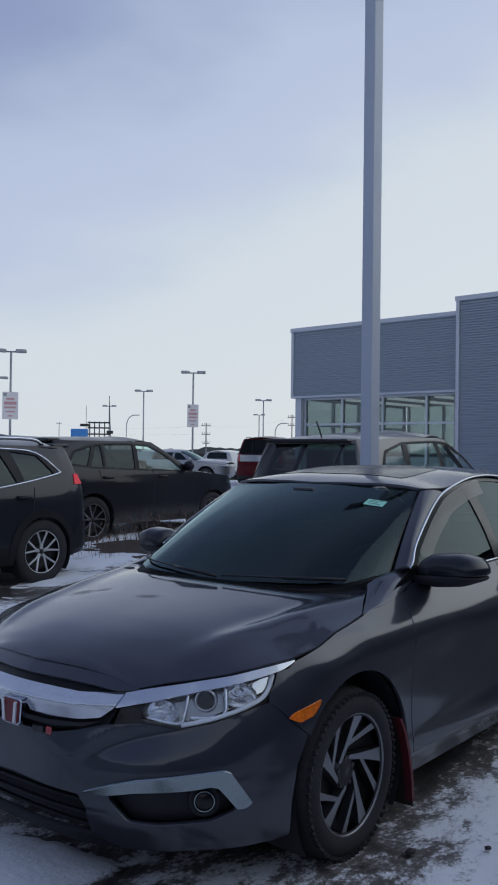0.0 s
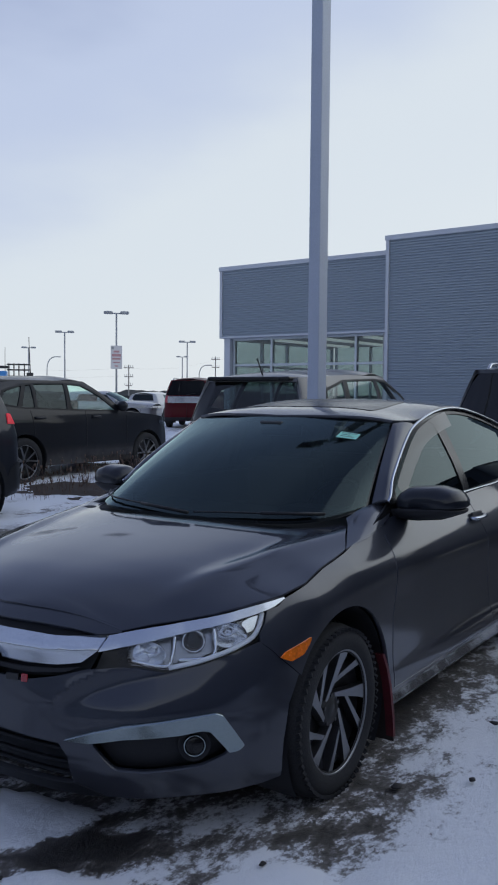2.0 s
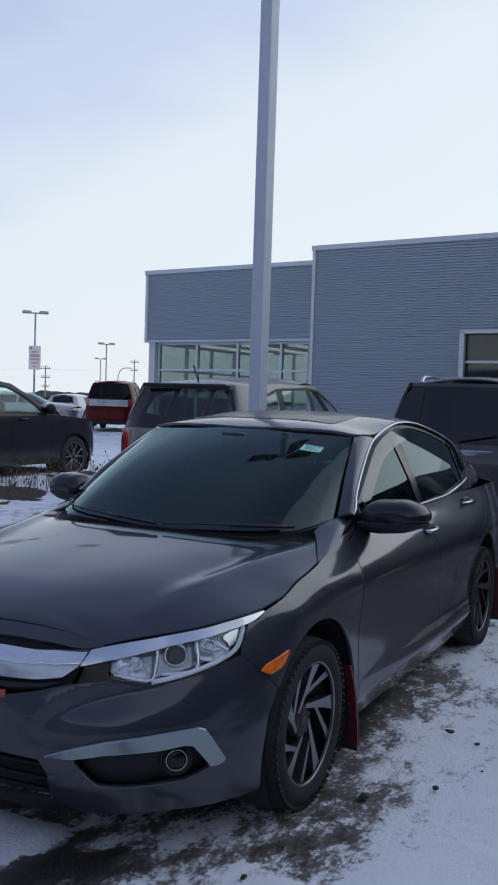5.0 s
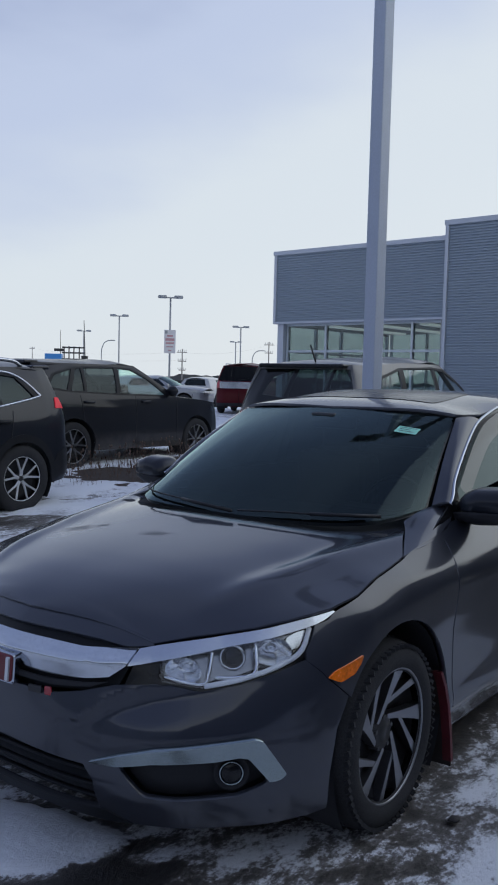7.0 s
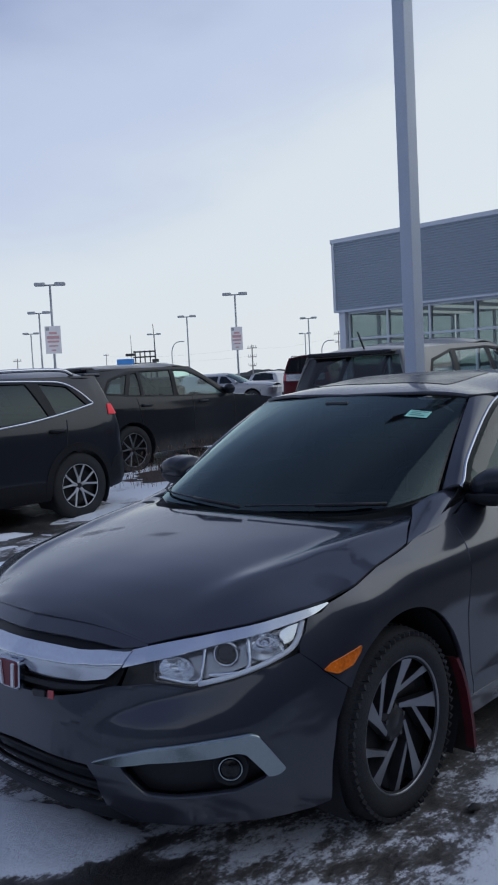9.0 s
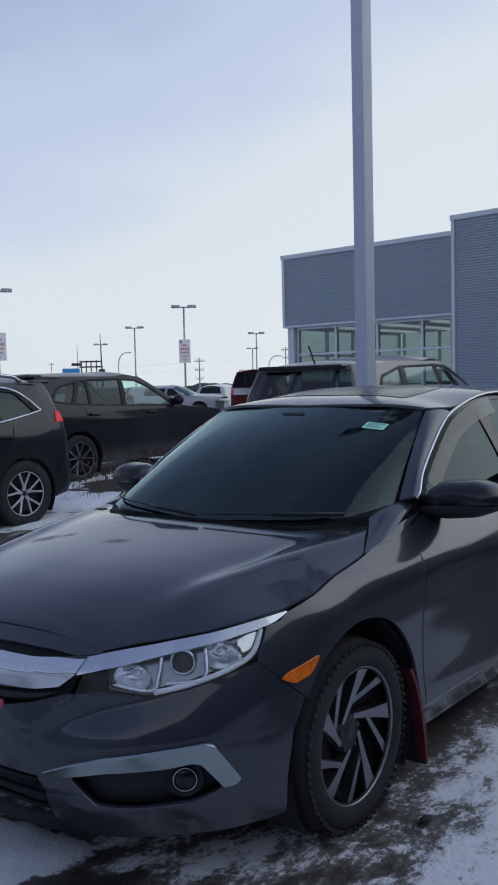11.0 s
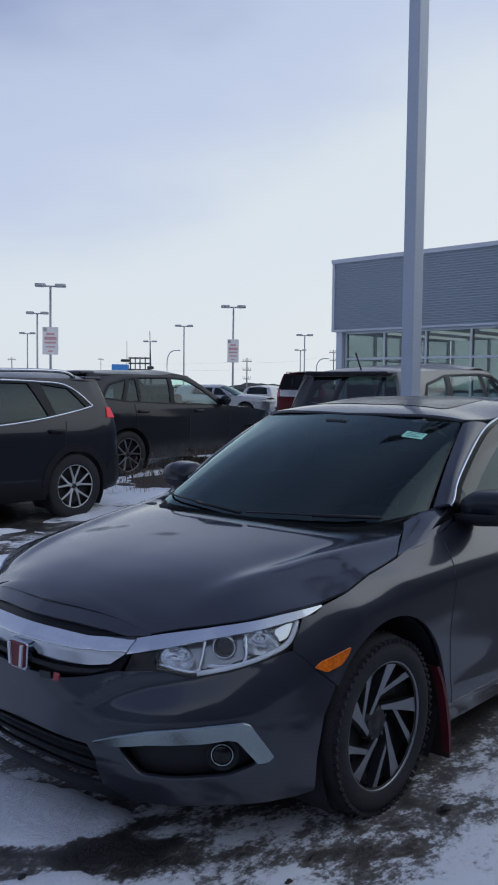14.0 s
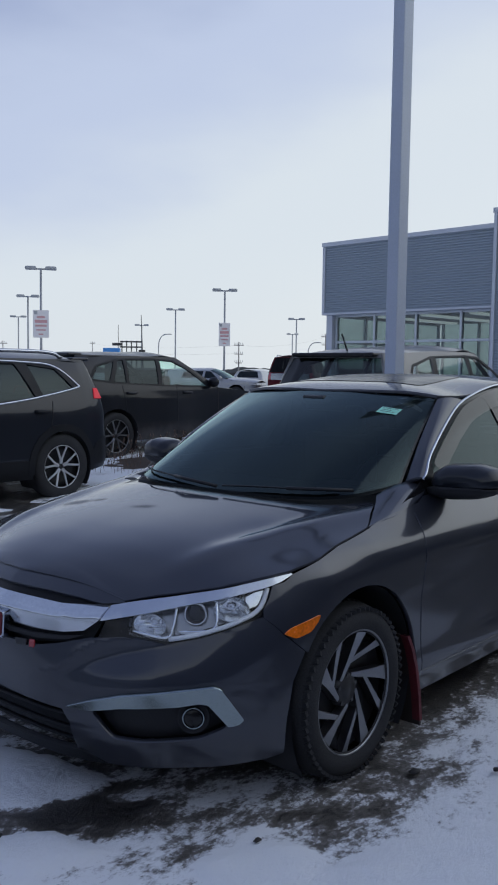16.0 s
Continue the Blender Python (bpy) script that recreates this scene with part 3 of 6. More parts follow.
w = part("pane", boxes([((11.3, 0, 1.85), (1.36, .012, 3.2))]), SHOW_GLASS, building)
w.visible_shadow = False

# ---- near lamp pole ----
pole = thing("light_pole", pose(-1.755, 4.50, gz(-1.755, 4.50), 0, 0, -8), "tall square galvanised steel pole behind the grey sedan", "lamp pole")
part("shaft", boxes([((0, 0, 3.39), (.132, .132, 6.78))], .010), POLE, pole)
for rz in (0, 90, 180):
    bm = boxes([((.56, 0, 6.78), (.72, .40, .14))], .04)
    bmesh.ops.transform(bm, matrix=pose(0, 0, 0, 0, 0, rz + 12), verts=bm.verts)
    head = part("lamp_head", bm, LAMP_GREY, pole, "flat grey lamp head")
    bm = boxes([((.13, 0, 6.74), (.26, .08, .08))], .01)
    bmesh.ops.transform(bm, matrix=pose(0, 0, 0, 0, 0, rz + 12), verts=bm.verts)
    part("arm", bm, LAMP_GREY, head)
part("base_plate", boxes([((0, 0, .02), (.30, .30, .04))], .006), POLE, pole)

# unseen walls added beside and behind the camera to shape the sedan's reflections
DARK_ADDED_WALL = material("dark_wall", (.034, .041, .056), .7, 0, 8, .2)
tagged(part("reflection_wall_east", boxes([((9.0, 1.0, 2.4), (.4, 34, 4.8))]), DARK_ADDED_WALL), "added unseen dark wall that darkens the sedan flank reflections", "wall", kind="structure")
tagged(part("reflection_wall_south", boxes([((-10.0, -16.2, 2.1), (38, .4, 4.2))]), material("pale_wall", (.20, .23, .28), .7, 0, 8, .2)), "added unseen pale wall that evens the sedan bumper reflections", "wall", kind="structure")


# ---- shape of the sedan (car forward is -y, its left side +x) ----
PLAN = [(0, -.95), (.30, -.93), (.52, -.86), (.70, -.715), (.82, -.555), (.876, -.40), (.892, -.2), (.898, .1),
        (.90, .45), (.90, 1.3), (.90, 2.3), (.885, 2.95), (.82, 3.4), (.6, 3.64), (0, 3.72)]
ZN = [.16, .22, .30, .40, .50, .60, .70, .78, .85, .90, .95, 1.02]
INSET = [
    [.08, .05, .01, .00, .005, .012, .020, .105, .25, .36, .48, .60],
    [.08, .05, .01, .00, .005, .03, .050, .135, .26, .36, .46, .58],
    [.08, .05, .01, .00, .005, .05, .090, .150, .22, .29, .36, .44],
    [.07, .04, .01, .00, .005, .04, .09, .14, .18, .22, .26, .31],
    [.05, .02, .00, .00, .003, .02, .06, .10, .14, .18, .22, .27],
    [.03, .00, .00, .00, .003, .010, .030, .064, .105, .145, .19, .24],
    [.03, .01, .00, .00, .00, .002, .006, .021, .072, .12, .17, .22],
    [.05, .03, .00, .00, .00, .001, .003, .009, .038, .093, .14, .20],
    [.05, .03, .002, .01, .012, .011, .004, .003, .028, .062, .10, .142],
    [.05, .03, .000, .025, .028, .02, .006, .002, .026, .055, .088, .125],
    [.05, .03, .000, .022, .025, .015, .002, .002, .026, .052, .082, .115],
    [.06, .04, .01, .01, .01, .005, .00, .005, .02, .035, .05, .08],
    [.07, .05, .02, .01, .00, .00, .00, .01, .02, .035, .05, .07],
    [.08, .06, .03, .01, .00, .00, .00, .01, .02, .03, .04, .06],
    [.08, .06, .03, .01, .00, .00, .00, .01, .02, .03, .04, .06]]


def spline(xs, ys):
    """A smooth curve through the points (xs, ys); ys may have several columns."""
    xs, ys = np.asarray(xs, float), np.asarray(ys, float)
    d = np.diff(ys, axis=0) / (np.diff(xs) if ys.ndim == 1 else np.diff(xs)[:, None])
    h = np.diff(xs)
    m = np.empty_like(ys)
    m[0], m[-1] = d[0], d[-1]
    w = (h[1:] / (h[1:] + h[:-1]))
    w = w if ys.ndim == 1 else w[:, None]
    m[1:-1] = d[:-1] * w + d[1:] * (1 - w)

    def f(x):
        x = np.clip(np.asarray(x, float), xs[0], xs[-1])
        i = np.clip(np.searchsorted(xs, x) - 1, 0, len(xs) - 2)
        t = (x - xs[i]) / h[i]
        hh = h[i]
        if ys.ndim > 1:
            t, hh = t[..., None], hh[..., None]
        return ((1 + 2 * t) * (1 - t) ** 2 * ys[i] + t * (1 - t) ** 2 * hh * m[i]
                + t * t * (3 - 2 * t) * ys[i + 1] + t * t * (t - 1) * hh * m[i + 1])
    return f


def make_shell(plan, zn, inset):
    """The outer skin of a car below its hood and roof: s metres round the plan from the middle of the nose (negative: the car's right side), and height."""
    p0 = np.array(plan, float)
    sn = np.r_[0, np.cumsum(np.hypot(*np.diff(p0, axis=0).T))]
    curve = spline(np.r_[-sn[2:0:-1], sn], np.r_[p0[2:0:-1] * (-1, 1), p0])
    cols_f = [spline(zn, row) for row in inset]

    def f(s, z, off=0.0):
        s, z = np.asarray(s, float), np.asarray(z, float)
        sg, a = np.where(s < 0, -1.0, 1.0), np.minimum(np.abs(s), sn[-1] - .006)
        p = curve(a)
        t = curve(a + .004) - curve(a - .004)
        t = t / np.linalg.norm(t, axis=-1, keepdims=True)
        n = np.stack([t[..., 1], -t[..., 0]], -1)
        cols = np.stack([c(z) for c in cols_f], -1)
        i = np.clip(np.searchsorted(sn, a) - 1, 0, len(sn) - 2)
        w = (a - sn[i]) / (sn[i + 1] - sn[i])
        w = w * w * (3 - 2 * w) * .35 + w * .65
        d = np.take_along_axis(cols, i[..., None], -1)[..., 0] * (1 - w) + np.take_along_axis(cols, i[..., None] + 1, -1)[..., 0] * w
        q = p + n * (off - d)[..., None]
        return np.stack([q[..., 0] * sg, q[..., 1], z], -1)
    f.length = float(sn[-1])
    return f


shell = make_shell(PLAN, ZN, INSET)



def crease_z(a):
    return np.interp(a, [.30, .435, .645, .875, 1.025, 1.1], [.485, .54, .595, .65, .675, .70])


def front(s, z, off=0.0):
    """The shell with the sharp fold that runs from the grille to under the headlight."""
    a = np.abs(np.asarray(s, float))
    k = np.asarray(z, float) - crease_z(a)
    reach = np.interp(a, [.18, .30, .38, .46, .56, .66, .80, 1.0], [0, .022, .052, .058, .046, .024, .010, 0])
    up, down = .5 * (k + np.sqrt(k * k + .013 ** 2)), .5 * (np.sqrt(k * k + .013 ** 2) - k)
    cut = .50 * np.maximum(0, reach - up) * np.exp(-down / .12)
    return shell(s, z, off - cut)


def off_shell(off):
    return lambda s, z: shell(s, z, off)


def both(points):
    """Half an outline from the middle out, completed on the other side."""
    return [(-u, v) for u, v in points[::-1] if u > 1e-6] + list(points)


def flip_u(points):
    return [(-u, v) for u, v in points][::-1]


NOSE = [(0, .772), (.11, .7715), (.22, .769), (.33, .762), (.43, .746)]            # s, z along the front edge of the hood
BROW_LOW = spline([.445, .635, .78, .975, 1.14, 1.182], [.668, .700, .724, .756, .790, .804])
BROW_TOP = spline([.445, .60, .745, .98, 1.10, 1.182], [.712, .734, .750, .783, .800, .808])
edge = [shell(s, z, .0) for s, z in NOSE] + [shell(s, float(BROW_TOP(np.array(s))) + .005, .0) for s in (.52, .62, .75, .88, 1.0, 1.10, 1.18)]
edge += [shell(s, z + .003, -.004) for s, z in ((1.32, .831), (1.455, .864), (1.56, .880), (1.675, .897))]
edge = np.array(edge)
HY = edge[1:, 1]
hood_zc = spline([-.93, -.84, -.78, -.665, -.49, -.345, -.066, .148, .45], [.745, .787, .814, .850, .885, .908, .946, .974, .995])
hood_xe = spline(np.r_[-.93, HY, .45], np.r_[.02, edge[1:, 0], .76])
hood_ze = spline(np.r_[-.93, HY, .45], np.r_[.745, edge[1:, 2], .955])


def hood_fn(x, y):
    x, y = np.asarray(x, float), np.asarray(y, float)
    a = np.abs(x)
    z = hood_zc(y) - (hood_zc(y) - hood_ze(y)) * (a / hood_xe(y)) ** 2.6
    xr = .665 + .225 * y
    w = np.where(a < xr, .058, .072)
    z = z + .016 * smoothstep(-.80, -.35, y) * np.exp(-((a - xr) / w) ** 2)
    return np.stack([x, y, z], -1)


ws_base = spline([0, .16, .32, .48, .58, .63, .67, .70, .74], [.10, .106, .128, .190, .282, .362, .465, .59, .77])


def ws_fn(u, t):
    """The windscreen: u across (at base width), t from base to top."""
    u, t = np.asarray(u, float), np.asarray(t, float) / .9
    a = u / .70
    xb, xt = u, a * .585
    x = xb + (xt - xb) * t
    y = ws_base(np.abs(xb)) * (1 - t) + (.95 + .29 * xt ** 2) * t
    z = (.980 + .050 * a ** 12) * (1 - t) + (1.392 - .07 * xt ** 2) * t + .030 * np.sin(np.pi * np.clip(t, -.1, 1.1)) * (1 - .35 * a * a)
    return np.stack([x, y, z], -1)


RY = [.90, 1.05, 1.27, 1.69, 2.11, 2.5, 2.8]
roof_z = spline(RY, [1.386, 1.425, 1.453, 1.482, 1.482, 1.442, 1.380])
roof_xe = spline(RY, [.58, .596, .612, .584, .592, .630, .66])
roof_d = spline(RY, [.03, .044, .068, .036, .052, .095, .11])


def roof_fn(u, y):
    u, y = np.asarray(u, float), np.asarray(y, float)
    a = u / .6
    return np.stack([a * roof_xe(y), y, roof_z(y) - roof_d(y) * np.abs(a) ** 3], -1)


def cabin_fn(off=0.0):
    def f(y, z):
        y, z = np.asarray(y, float), np.asarray(z, float)
        x = .790 - .34 * (z - .98) - .20 * (z - .98) ** 2 - .12 * smoothstep(2.45, 3.5, y) + off
        return np.stack([x, y, z], -1)
    return f


ARCH = [.42, .965], [.63, 1.045], [.75, 1.140], [1.04, 1.292], [1.27, 1.370], [1.69, 1.434], [2.11, 1.418], [2.62, 1.300], [2.80, 1.13]
arch_line = spline(np.linspace(0, 8, 9), np.array(ARCH))


def arch_pts(t0, t1, n, drop=0.0):
    """Points along the top of the side windows, lowered by drop."""
    out = []
    for t in np.linspace(t0, t1, n):
        p, q = arch_line(np.array(t)), arch_line(np.array(t + .02)) - arch_line(np.array(t - .02))
        q = q / np.linalg.norm(q)
        out.append((float(p[0] + q[1] * drop), float(p[1] - q[0] * drop)))
    return out


def tube(name, pts, r, mat, parent, label="", n=8, flat=1.0):
    """A bead along the points."""
    pts = [Vector(p) for p in pts]
    verts, faces = [], []
    for i, p in enumerate(pts):
        d = (pts[min(i + 1, len(pts) - 1)] - pts[max(i - 1, 0)]).normalized()
        q = d.to_track_quat("Z", "Y").to_matrix()
        for k in range(n):
            a = 2 * math.pi * k / n
            verts.append(p + q @ Vector((r * math.cos(a), r * flat * math.sin(a), 0)))
    for i in range(len(pts) - 1):
        for k in range(n):
            faces.append((i * n + k, i * n + (k + 1) % n, (i + 1) * n + (k + 1) % n, (i + 1) * n + k))
    faces += [tuple(range(n))[::-1], tuple((len(pts) - 1) * n + k for k in range(n))]
    return put_mesh(name, verts, faces, mat, parent, label)


def disc(name, c, normal, r, mat, parent, thick=.01, label="", n=28, dome=0.0, inner=0.0):
    """A turned disc or ring at c that faces along the normal; dome: how far its middle bulges."""
    q = Vector(normal).to_track_quat("X", "Z").to_matrix().to_4x4()
    if inner:
        prof = [(-thick, inner), (0, inner), (thick * .4, (inner + r) / 2), (0, r), (-thick, r)]
    else:
        prof = [(-thick, r), (0, r)] + [(dome * (1 - k * k), r * k) for k in (.9, .75, .5, .25)] + [(dome, .0005)]
    bm = lathe(prof, n)
    bmesh.ops.transform(bm, matrix=Matrix.Translation(c) @ q, verts=bm.verts)
    return part(name, bm, mat, parent, label, True)


# ---- wheels ----
def tyre_profile(r, rim, w):
    h = w / 2
    return [(-h * .80, rim - .012), (-h * .98, rim + .015), (-h, (r + rim) / 2), (-h * .93, r - .030), (-h * .80, r - .010), (-h * .4, r), (0, r), (h * .4, r), (h * .80, r - .010),
            (h * .93, r - .030), (h, (r + rim) / 2), (h * .98, rim + .018), (h * .86, rim - .004), (h * .80, rim - .012)]


def wheel(parent, m, r=.32, rim=.230, w=.205, style="swirl", grooves=True):
    """A wheel whose outer face looks along its +x: a dark barrel with tyre and rim on it."""
    hub = part("wheel", lathe([(-.08, rim - .012), (w * .28, rim - .016), (w * .10, rim * .70), (w * .06, .04), (w * .06, .001)], 48), ALLOY_DARK, parent, "", True)
    hub.matrix_local = m
    tyre = part("tyre", lathe(tyre_profile(r, rim, w), 64), RUBBER, hub, "", True)
    if grooves:
        bm = bmesh.new()
        for k in range(64):
            a = 2 * math.pi * k / 64
            for sx, tilt in ((.40, 24), (-.40, -24), (.0, 0)):
                mm = Matrix.Rotation(a + (0 if sx else .045), 4, "X") @ pose(sx * w * .95, 0, r - (.0165 if sx else .001), 0, 0, tilt) @ Matrix.Diagonal((.046, .017, .013, 1))
                bmesh.ops.create_cube(bm, size=1, matrix=mm)
        tagged(part("tread", bm, RUBBER, hub, "winter tread blocks"), kind="stuff")
    part("rim_lip", lathe([(w * .38, rim - .007), (w * .43, rim - .006), (w * .445, rim), (w * .42, rim + .005), (w * .36, rim + .004)], 56), ALLOY_BRIGHT if style == "five" else ALLOY, hub, "", True)
    bm = bmesh.new()
    if style == "swirl":
        for k in range(5):
            a0 = radians(5 + 72 * k)
            for thin in (False, True):
                vs = []
                for j in range(9):
                    t = j / 8
                    q = .30 + .70 * t if thin else t
                    hw = .0085 + .003 * t + .005 * t ** 4 if thin else .0085 + .009 * t + .013 * t ** 2.5
                    xx = w * (.26 + .14 * q) - (.002 if thin else 0)
                    (r0, g0), (r1, g1) = ((rim * .46, a0 + .24), (rim - .004, a0 - .62)) if thin else ((rim * .25, a0 + .98), (rim - .004, a0))
                    A, B = Vector((r0 * math.cos(g0), r0 * math.sin(g0))), Vector((r1 * math.cos(g1), r1 * math.sin(g1)))
                    side = Vector((-(B - A).y, (B - A).x)).normalized() * hw
                    row = [(xx, *(A + (B - A) * t + e * side)) for e in (1, -1)]
                    vs.append([bm.verts.new(p) for p in row] + [bm.verts.new((p[0] - .035, p[1], p[2])) for p in row])
                for A, B in zip(vs, vs[1:]):
                    for i0, i1 in ((0, 1), (1, 3), (3, 2), (2, 0)):
                        bm.faces.new((A[i0], A[i1], B[i1], B[i0]))
    elif style in ("five", "five_dark"):
        for k in range(5):
            a0 = radians(90 + 72 * k)
            for e in (-1, 1):
                p0 = Vector((w * .30, .035 * math.cos(a0), .035 * math.sin(a0)))
                p1 = Vector((w * .34, .085 * math.cos(a0 + e * .12), .085 * math.sin(a0 + e * .12)))
                p2 = Vector((w * .40, (rim - .010) * math.cos(a0 + e * .30), (rim - .010) * math.sin(a0 + e * .30)))
                rod(bm, p0, p1, .019, .014, 6)
                rod(bm, p1, p2, .013, .012, 6)
    else:
        for k in range(10):
            a0 = 2 * math.pi * k / 10
            for e in (-1, 1):
                a, b = .035, rim - .012
                p0 = Vector((w * .30, a * math.cos(a0 + e * .25), a * math.sin(a0 + e * .25)))
                p1 = Vector((w * .40, b * math.cos(a0 + e * .06), b * math.sin(a0 + e * .06)))
                rod(bm, p0, p1, .012, .010, 6)
    bmesh.ops.recalc_face_normals(bm, faces=bm.faces)
    part("spokes", bm, ALLOY_BRIGHT if style == "five" else ALLOY, hub, "machined alloy spokes")
    part("hub_cap", lathe([(w * .10, .066), (w * .24, .062), (w * .27, .050), (w * .275, .034), (w * .285, .032), (w * .29, .001)], 28), TRIM, hub, "", True)
    for k in range(5 if grooves else 0):
        a = 2 * math.pi * k / 5 + .3
        part("lug_nut", rod(bmesh.new(), (w * .2, .054 * math.cos(a), .054 * math.sin(a)), (w * .275, .054 * math.cos(a), .054 * math.sin(a)), .009, None, 6), TRIM, hub)
    return hub


LED_WHITE = material("white_light_guide", (.80, .82, .85), .25, 0, 80, .06, coat=.6)
LAMP_BOWL = material("lamp_housing", (.30, .31, .33), .20, .9, 60, .3, stain=14)

# ---- the grey sedan ----
sedan = thing("sedan", pose(0, 0, 0), "dark grey metallic sedan with chrome grille, parked on slush", "car")
SY = 1.527                                    # s = y + SY along the flank


def arc(cy, cz, r, a0, a1, n=16):
    return [(cy + r * math.cos(radians(a)), cz + r * math.sin(radians(a))) for a in np.linspace(a0, a1, n)]


INTAKE = both([(0, .205), (.33, .212), (.362, .235), (.358, .33), (.325, .372), (0, .388)])
FOG = rounded([(.44, .385), (.55, .412), (.73, .424), (.828, .428), (.896, .345), (.80, .305), (.62, .292), (.52, .30)], .018)
HL = rounded([(.545, .632), (.555, .700), (.675, .717), (.89, .748), (1.085, .772), (1.062, .735), (1.035, .702), (.955, .668), (.805, .630), (.690, .612)], .012)
b_top = [(1.102, .6178), (1.0775, .6436), (1.032, .681), (.955, .662), (.805, .622), (.690, .604), (.545, .622), (.41, .612), (.30, .582), (.2, .562), (0, .556)]
b_low = [(0, .185), (.40, .190), (.63, .188), (.87, .198), (1.035, .212), (1.098, .222), (1.108, .335), (1.135, .46), (1.191, .5482)]
bumper = patch("front_bumper", front, both(b_low + b_top), PAINT, sedan, [INTAKE, FOG, flip_u(FOG)], step=.011, depth=.02, label="grey painted front bumper")
patch("lower_lip", off_shell(.003), both([(0, .180), (.38, .184), (.47, .190), (.375, .230), (.33, .224), (0, .217)]), CLAD_BLACK, sedan, step=.03, depth=.02, label="black lip under the low intake")
patch("bumper_backing", off_shell(-.085), both([(0, .19), (.95, .22), (.98, .64), (.95, .70), (.5, .69), (0, .74)]), CLAD_BLACK, sedan, step=.06)
patch("front_strip", off_shell(-.004), both([(0, .741), (.20, .738), (.33, .731), (.43, .717), (.52, .722), (.52, .735), (.43, .755), (.33, .7715), (.22, .7785), (.11, .7810), (0, .7815)]), PAINT, sedan, step=.02, depth=.02)
# grille: chrome wing bar, slot, eyebrow strips over the lamps
BAR = both([(0, .612), (.16, .608), (.30, .616), (.385, .630), (.44, .668), (.462, .712), (.40, .710), (.30, .704), (.27, .703), (.15, .706), (0, .708)])


def bar_fn(s, z):
    a = np.abs(np.asarray(s, float))
    z = np.asarray(z, float)
    fold = .672 + .012 * smoothstep(.25, .45, a)
    prof = .009 - np.where(z > fold, (z - fold) * .95, (fold - z) * .30)
    prof = prof - .003 * np.exp(-((z - fold) / .006) ** 2)
    return shell(s, z, prof + .002 * smoothstep(.32, .46, a))


patch("grille_bar", bar_fn, BAR, GRILLE_CHROME, sedan, step=.010, depth=.03, label="chrome wing-shaped grille bar")
patch("grille_slot", off_shell(-.035), both([(0, .54), (.40, .59), (.46, .70), (.30, .735), (0, .74)]), CLAD_BLACK, sedan, step=.04, label="black grille slot")
patch("lower_bar", off_shell(.002), both([(0, .585), (.2, .584), (.33, .598), (.385, .617), (.30, .606), (.15, .598), (0, .600)]), BLACK, sedan, step=.03)
BROW = [(s, float(BROW_LOW(np.array(s)))) for s in np.linspace(.445, 1.182, 26)] + [(s, float(BROW_TOP(np.array(s)))) for s in np.linspace(1.178, .475, 24)]
